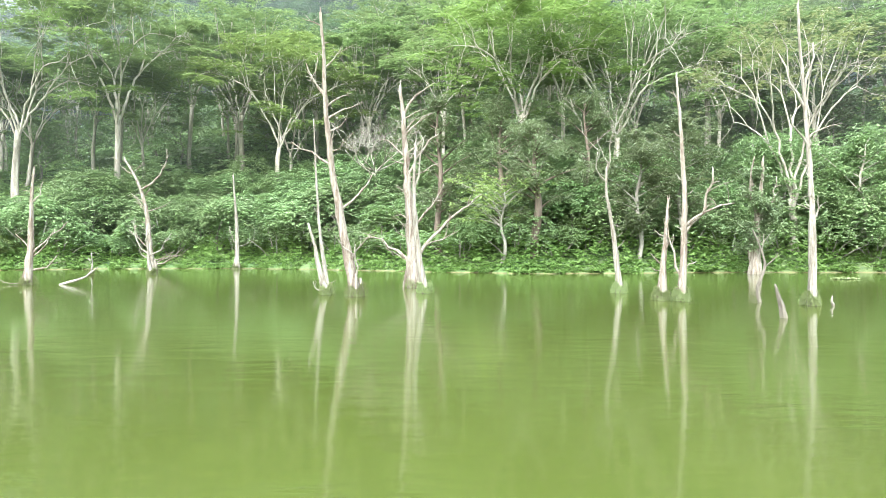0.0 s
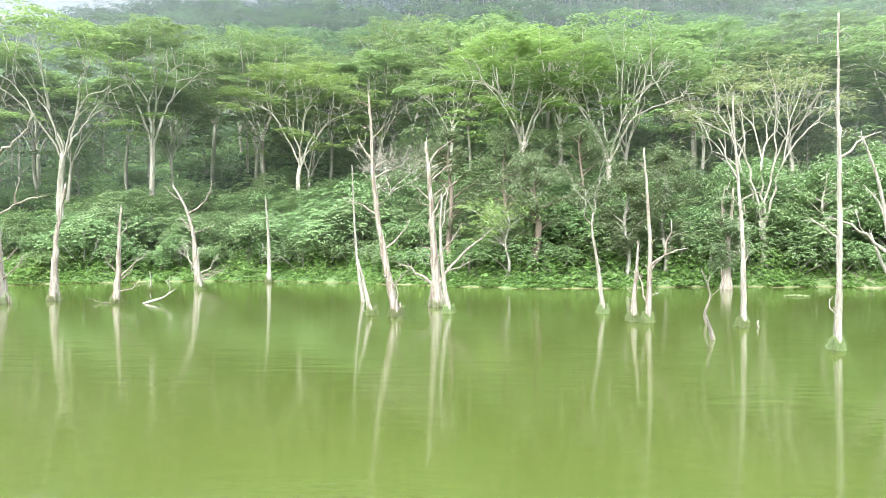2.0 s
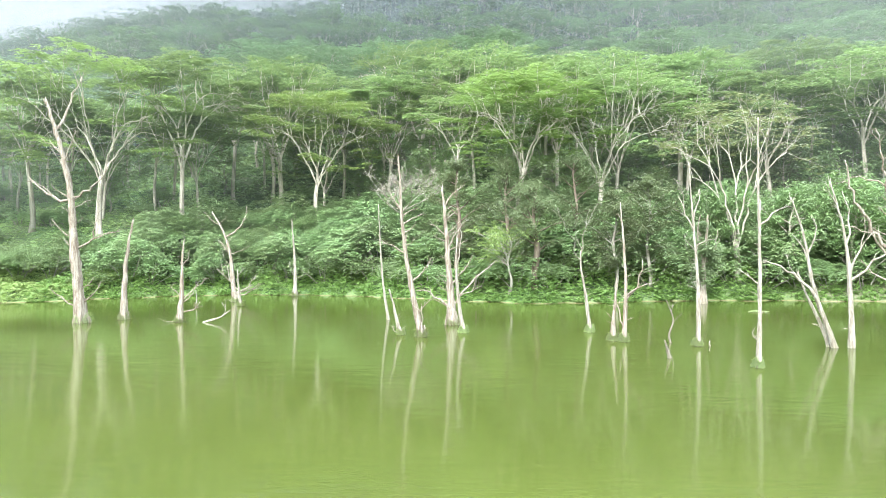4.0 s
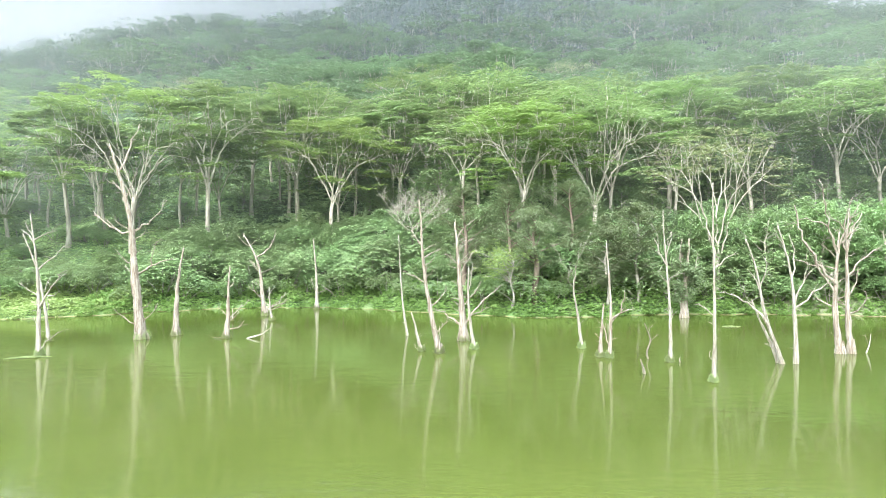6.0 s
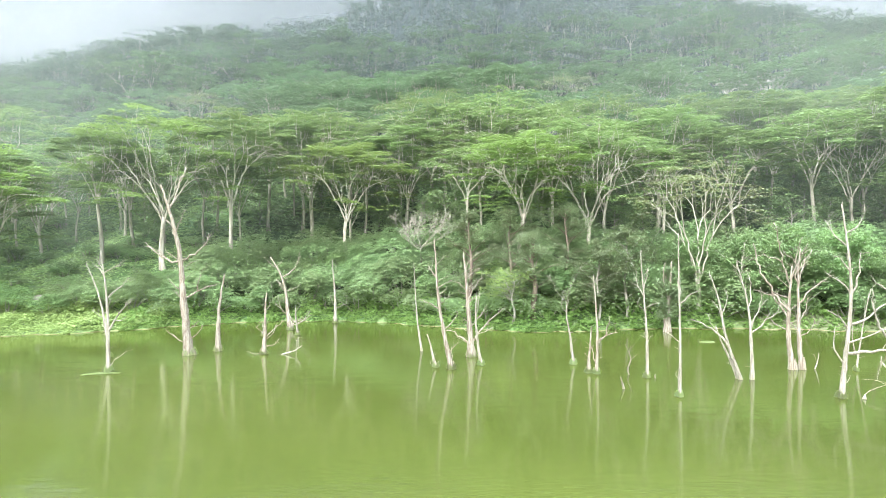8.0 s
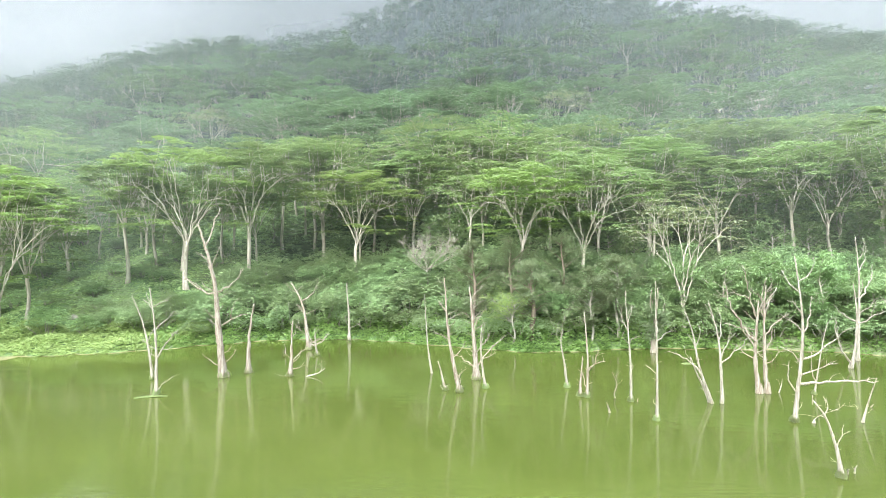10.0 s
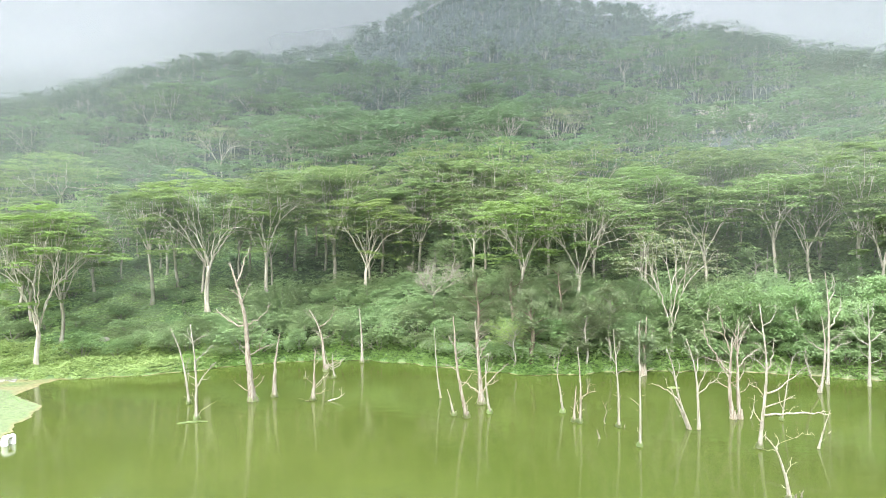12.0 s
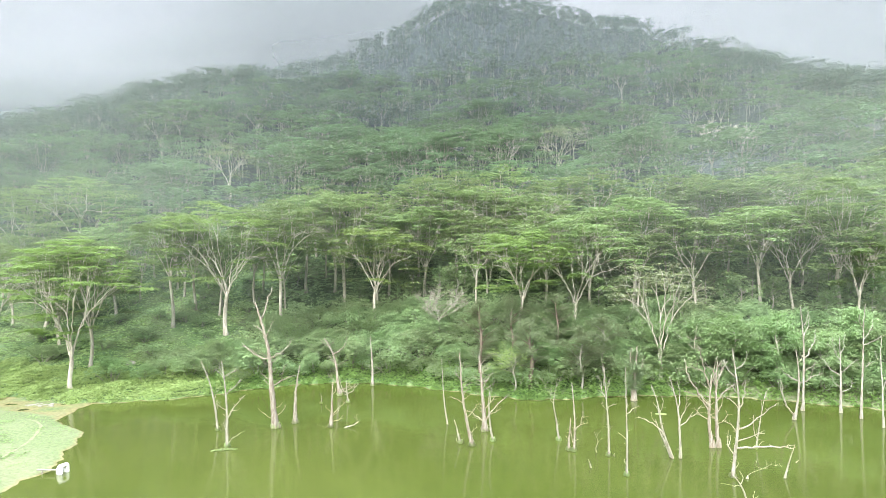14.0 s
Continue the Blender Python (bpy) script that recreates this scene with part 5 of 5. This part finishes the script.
c = c[(c[:, 2] > 0.12) & (np.sin(x * 0.55 + 1) * np.sin(y * 0.43) + 0.7 * np.sin(x * 1.3) * np.sin(y * 1.1 + 2) + rs.uniform(-0.5, 0.5, 5200) > 0.45)]
c[:, 2] += rs.uniform(0, 0.22, len(c))
s.leaves.append(rosettes(rs, c, 5, rs.uniform(0.10, 0.26, len(c)), 0.5, (-0.4, 0.6)))
ob = new("shore_grass", s.mesh("shore_grass", [GRASS]))
tagged(ob, "pale grass fringing the pond and its spit", "grass", kind="stuff")


def far_template(seed, flat):
    """A far tree: flat shelves or rounded clumps of leaf sprays, thin pale stem with a few limbs."""
    r = np.random.RandomState(seed)
    s = Shape()
    leaves = []
    if flat:
        tops = r.normal(0, 1, (8, 3)) * [2.7, 2.7, 0.8] + [0, 0, 11]
        tops[:, 2] -= 0.10 * (tops[:, 0] ** 2 + tops[:, 1] ** 2) ** 0.5
        for t in tops:
            n, a = 15, r.uniform(0, 6.283, 15)
            q = np.sqrt(r.uniform(0.02, 1, n)) * r.uniform(1.2, 2.1)
            c = np.stack([t[0] + np.cos(a) * q, t[1] + np.sin(a) * q, t[2] - 0.09 * q * q + r.normal(0, 0.08, n)], 1)
            leaves.append(leaf_quads(r, c, a, r.uniform(0.8, 1.3, n), 0.62, r.uniform(0.0, 0.3, n), 0.05, 0.3))
    else:
        tops = r.normal(0, 1, (7, 3)) * [1.15, 1.15, 1.5] + [0, 0, 7.2]
        for t in tops:
            n = 18
            d = r.normal(size=(n, 3))
            d[:, 2] = np.abs(d[:, 2]) - 0.2
            d /= np.linalg.norm(d, axis=1, keepdims=True)
            c = t + d * r.uniform(0.75, 1.15)
            leaves.append(leaf_quads(r, c, np.arctan2(d[:, 1], d[:, 0]) + r.uniform(-0.7, 0.7, n), r.uniform(0.55, 1.0, n), 0.62, np.clip(1.1 - d[:, 2], 0, 1.5), 0.06, 0.4))
    s.tube([(0, 0, -1.5), (0.1, 0, 4), (0.2, 0.1, 7.5 if flat else 8.5)], [0.11, 0.08, 0.05], 3, cap=False)
    for t in tops[:4]:
        s.tube([(0.1, 0, 5), tuple(t)], [0.07, 0.03], 3, cap=False)
    return np.concatenate(leaves), np.array(s.v), s.f


TEMPLATES = [far_template(100 + k, k < 4) for k in range(8)]


def far_forest(name, n, y0, y1, seed, label, flat_share, size, green, over=14, span=0.80, band=1000):
    r = np.random.RandomState(seed)
    leaf_list, v, f, base = [], [], [], 0
    y = np.sqrt(r.uniform(y0 ** 2, y1 ** 2, n))
    x = r.uniform(-span, span, n) * (y + 70)
    crest = np.interp(x, RIDGE_X, RIDGE_Y)
    ok = (y < crest + over) & (y > crest - band)
    for a, b in zip(x[ok], y[ok]):
        if open_view(a, b) or (over < 0 and not under_crest(a, b, float(land(a, b)) + 12 * size)):
            continue
        k = r.randint(0, 4) if r.uniform() < flat_share else r.randint(4, 8)
        L, tv, tf = TEMPLATES[k]
        sc, t = size * r.uniform(0.7, 1.35), r.uniform(0, 6.28)
        rot = np.array([[math.cos(t), -math.sin(t), 0], [math.sin(t), math.cos(t), 0], [0, 0, 1]]) * sc
        at = np.array([a, b, float(land(a, b))])
        leaf_list.append(L @ rot.T + at)
        v.append(tv @ rot.T + at)
        f += [tuple(i + base for i in q) for q in tf]
        base += len(tv)
    s = Shape()
    s.v, s.f, s.leaves = np.concatenate(v), f, leaf_list
    ob = new(name, s.mesh(name, [GREYWOOD, green]))
    return tagged(ob, label, "forest", kind="stuff")


far_forest("hillside_forest", 900, 185, 300, 21, "green flat-crowned forest covering the lower mountainside", 0.8, 0.92, DIMMED_GREEN, -38)
far_forest("shoulder_forest", 5200, 185, 300, 23, "misty mixed forest on the mountain's lower shoulders", 0.3, 0.84, HAZED_LEAF, 4, 0.8, 85)
far_forest("mountain_forest", 6600, 250, 440, 22, "dark misty forest covering the mountain to its ridge", 0.12, 0.78, HAZED_LEAF)

# ---- whitewashed sluice and plank on the spit ----
def box(s, x0, x1, y0, y1, z0, z1, chamfer=0.04):
    bm = bmesh.new()
    bmesh.ops.create_cube(bm, size=1)
    bmesh.ops.scale(bm, vec=(x1 - x0, y1 - y0, z1 - z0), verts=bm.verts)
    bmesh.ops.translate(bm, vec=((x0 + x1) / 2, (y0 + y1) / 2, (z0 + z1) / 2), verts=bm.verts)
    bmesh.ops.bevel(bm, geom=bm.edges[:], offset=chamfer, segments=2, affect="EDGES")
    n = len(s.v)
    bm.verts.index_update()
    s.v += [tuple(v.co) for v in bm.verts]
    s.f += [tuple(v.index + n for v in f.verts) for f in bm.faces]
    bm.free()
    return s


sluice = thing("sluice", pose(-47.2, 15.4, 0, 0, 0, 74) @ Matrix.Scale(0.74, 4), "small whitewashed concrete sluice at the pond's edge", "sluice")
part("pier", box(Shape(), -0.85, -0.25, -0.36, 0.36, -1.2, 1.02, 0.09), WHITEWASH, sluice)
part("pier", box(Shape(), 0.30, 0.85, -0.36, 0.36, -1.2, 1.12, 0.09), WHITEWASH, sluice)
part("lintel", box(Shape(), -0.72, 0.80, -0.33, 0.33, 0.72, 1.27, 0.12), WHITEWASH, sluice)
plank = thing("plank", pose(-48.6, 15.2, 0.36, 0, 2, 4), "grey weathered plank reaching from spit to sluice", "plank")
part("board", box(Shape(), -1.2, 1.15, -0.16, 0.16, 0, 0.08, 0.02), PLANK, plank)
part("stake", box(Shape(), 0.75, 0.86, -0.06, 0.06, -1.4, 0.02, 0.01), PLANK, plank)
part("stake", box(Shape(), -0.7, -0.6, -0.06, 0.06, -1.0, 0.02, 0.01), PLANK, plank)

# a trodden track over the spit
knots = ((-64.5, 36.2), (-61.8, 34.6), (-59.6, 32.2), (-58.2, 28.8), (-57.0, 25.4), (-56.2, 22.2), (-55.7, 18.0), (-56.2, 12.5), (-58.0, 6.0))
px, py = np.interp(np.linspace(0, 8, 65), range(9), [k[0] for k in knots]), np.interp(np.linspace(0, 8, 65), range(9), [k[1] for k in knots])
for _ in range(6):
    px[1:-1], py[1:-1] = (px[:-2] + px[1:-1] + px[2:]) / 3, (py[:-2] + py[1:-1] + py[2:]) / 3
nx, ny = -np.gradient(py), np.gradient(px)
nn = np.hypot(nx, ny)
wide = (0.17 + 0.04 * np.sin(np.arange(65) * 0.9)) * np.clip(np.arange(65) / 8, 0.1, 1)
s = Shape()
for k in range(65):
    for side in (-1, 1):
        a, b = px[k] + side * nx[k] / nn[k] * wide[k], py[k] + side * ny[k] / nn[k] * wide[k]
        s.v.append((a, b, float(land(a, b)) + 0.05))
s.f = [(2 * k, 2 * k + 1, 2 * k + 3, 2 * k + 2) for k in range(64)]
tagged(new("path", s.mesh("path", [TRODDEN])), "narrow pale trodden track across the grassy spit", "path", kind="structure")


# ---- rocks and floating weed ----
def rock(x, y, wide, high, seed):
    r = random.Random(seed)
    bm = bmesh.new()
    bmesh.ops.create_icosphere(bm, subdivisions=2, radius=1)
    for v in bm.verts:
        k = 1 + 0.22 * noise.noise(v.co * 1.4 + Vector((seed, 0, 0))) + 0.08 * noise.noise(v.co * 4 + Vector((0, seed, 0)))
        v.co = Vector((v.co.x * wide * k, v.co.y * wide * 0.7 * k, v.co.z * high * k))
    s = Shape()
    bm.verts.index_update()
    s.v, s.f = [tuple(v.co) for v in bm.verts], [tuple(v.index for v in f.verts) for f in bm.faces]
    bm.free()
    ob = new("rock", s.mesh("rock", [ROCK]))
    ob.matrix_basis = pose(x, y, max(0.0, float(land(x, y))) + high * 0.25, 0, 0, r.uniform(0, 360))
    return tagged(ob, "pale weathered rock on the grassy bank", "rock", "rocks on the bank")


rock(-62.7, 63.6, 0.85, 0.5, 1)
for k in range(22):
    rock(-70.2 + 0.19 * k + picks.uniform(-0.3, 0.3), 46.6 + picks.uniform(-1.2, 1.2), picks.uniform(0.14, 0.42), picks.uniform(0.05, 0.13), 2 + k)


def weed_mat(x, y, long, wide, turn, seed):
    r = np.random.RandomState(seed)
    a, q = r.uniform(0, 6.283, 260), np.sqrt(r.uniform(0, 1, 260))
    c = np.stack([np.cos(a) * q * long, np.sin(a) * q * wide + 0.12 * long * np.cos(np.cos(a) * q * 2.2), 0.02 + 0.10 * r.uniform(0, 1, 260) * (1 - q * 0.6)], 1)
    s = Shape()
    s.leaves.append(rosettes(r, c, 4, 0.13, 0.6, (-0.3, 0.2)))
    ob = new("floating_weed", s.mesh("floating_weed", [WEED_TUFT]))
    ob.matrix_basis = pose(x, y, 0, 0, 0, turn)
    return tagged(ob, "pale mat of weed floating on the pond", "water plant", "floating weed")


weed_mat(-32.8, 22.9, 1.5, 0.30, 14, 1)
weed_mat(22.3, 37.8, 0.75, 0.5, 0, 2)

# ---- the next mountain behind, and the sheets for mist, haze, glare and cloud ----
def behind_height(x, y):
    crest = np.interp(x, (-1600, -900, -600, -520, -420, -330, -250, -100, 60, 180, 420, 1600), (300, 300, 310, 330, 360, 400, 440, 460, 430, 260, 200, 150))
    return crest * np.clip((y - 640) / 320, 0, 1) + 9 * np.sin(x * 0.031) * np.sin(y * 0.02) + 4 * np.sin(x * 0.11 + y * 0.05)


backdrop = sheet_mesh("backdrop", np.arange(-1600, 1601, 20), np.linspace(640, 1000, 25), behind_height, SHADED_SLOPE)
tagged(backdrop, "dark wooded mountain behind, half lost in cloud", "mountain", kind="structure")


def bank_of_mist(name, y, x0, x1, z0, z1, mat, label):
    """A thin upright sheet for mist, haze, glare and cloud across the valley, bowed like the slope behind it."""
    n = 40
    sheet = sheet_mesh(name, np.linspace(x0, x1, n), np.linspace(0, 1, 14), lambda X, Y: z0 + (z1 - z0) * Y, mat, True)
    co = np.zeros(n * 14 * 3, np.float32)
    sheet.data.vertices.foreach_get("co", co)
    co = co.reshape(-1, 3)
    co[:, 1] = y - 0.00012 * co[:, 0] ** 2 + 3 * np.sin(co[:, 0] * 0.03 + y)
    sheet.data.vertices.foreach_set("co", co.ravel())
    sheet.data.update()
    return tagged(sheet, label, "mist", kind="stuff")


# added glare in the sheets: EDGES towards both sides, EAST stronger to the right
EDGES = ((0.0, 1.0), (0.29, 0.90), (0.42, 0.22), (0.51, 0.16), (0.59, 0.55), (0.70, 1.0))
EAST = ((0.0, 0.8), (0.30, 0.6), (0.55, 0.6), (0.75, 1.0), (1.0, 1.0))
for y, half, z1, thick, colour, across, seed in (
        (58, 120, 80, 0.07, SIDE_GLARE, EDGES, 0.6), (84, 160, 95, 0.13, SIDE_GLARE, EDGES, 2.2), (122, 230, 120, 0.12, SIDE_GLARE, EDGES, 0.3),
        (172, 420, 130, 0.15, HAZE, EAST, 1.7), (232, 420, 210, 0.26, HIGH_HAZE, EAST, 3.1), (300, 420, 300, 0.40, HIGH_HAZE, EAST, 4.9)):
    veil = mist_material("haze_glare_veil", -0.9, 1.0, 1.6, thick * 1.25, across, (0.0, 0.16, 0.30, 1.0) if y < 150 else (0.0, 0.25, 1.2, 1.3), colour, seed)
    bank_of_mist("mist", y, -half, half, 0.5, z1, veil, "thin added sheet for mist, haze and side glare before the mountainside")
cloud = mist_material("low_cloud", -0.1, 0.60, 2.6, 1.0, ((0.0, 1.0), (0.375, 1.0), (0.44, 0.50), (0.48, 0.45), (0.53, 0.95), (1.0, 1.0)), (0.04, 0.26, 1.2, 1.3), CLOUD, 2.0)
bank_of_mist("cloud", 600, -1400, 1400, 90, 520, cloud, "pale cloud hanging low behind the mountain ridge")
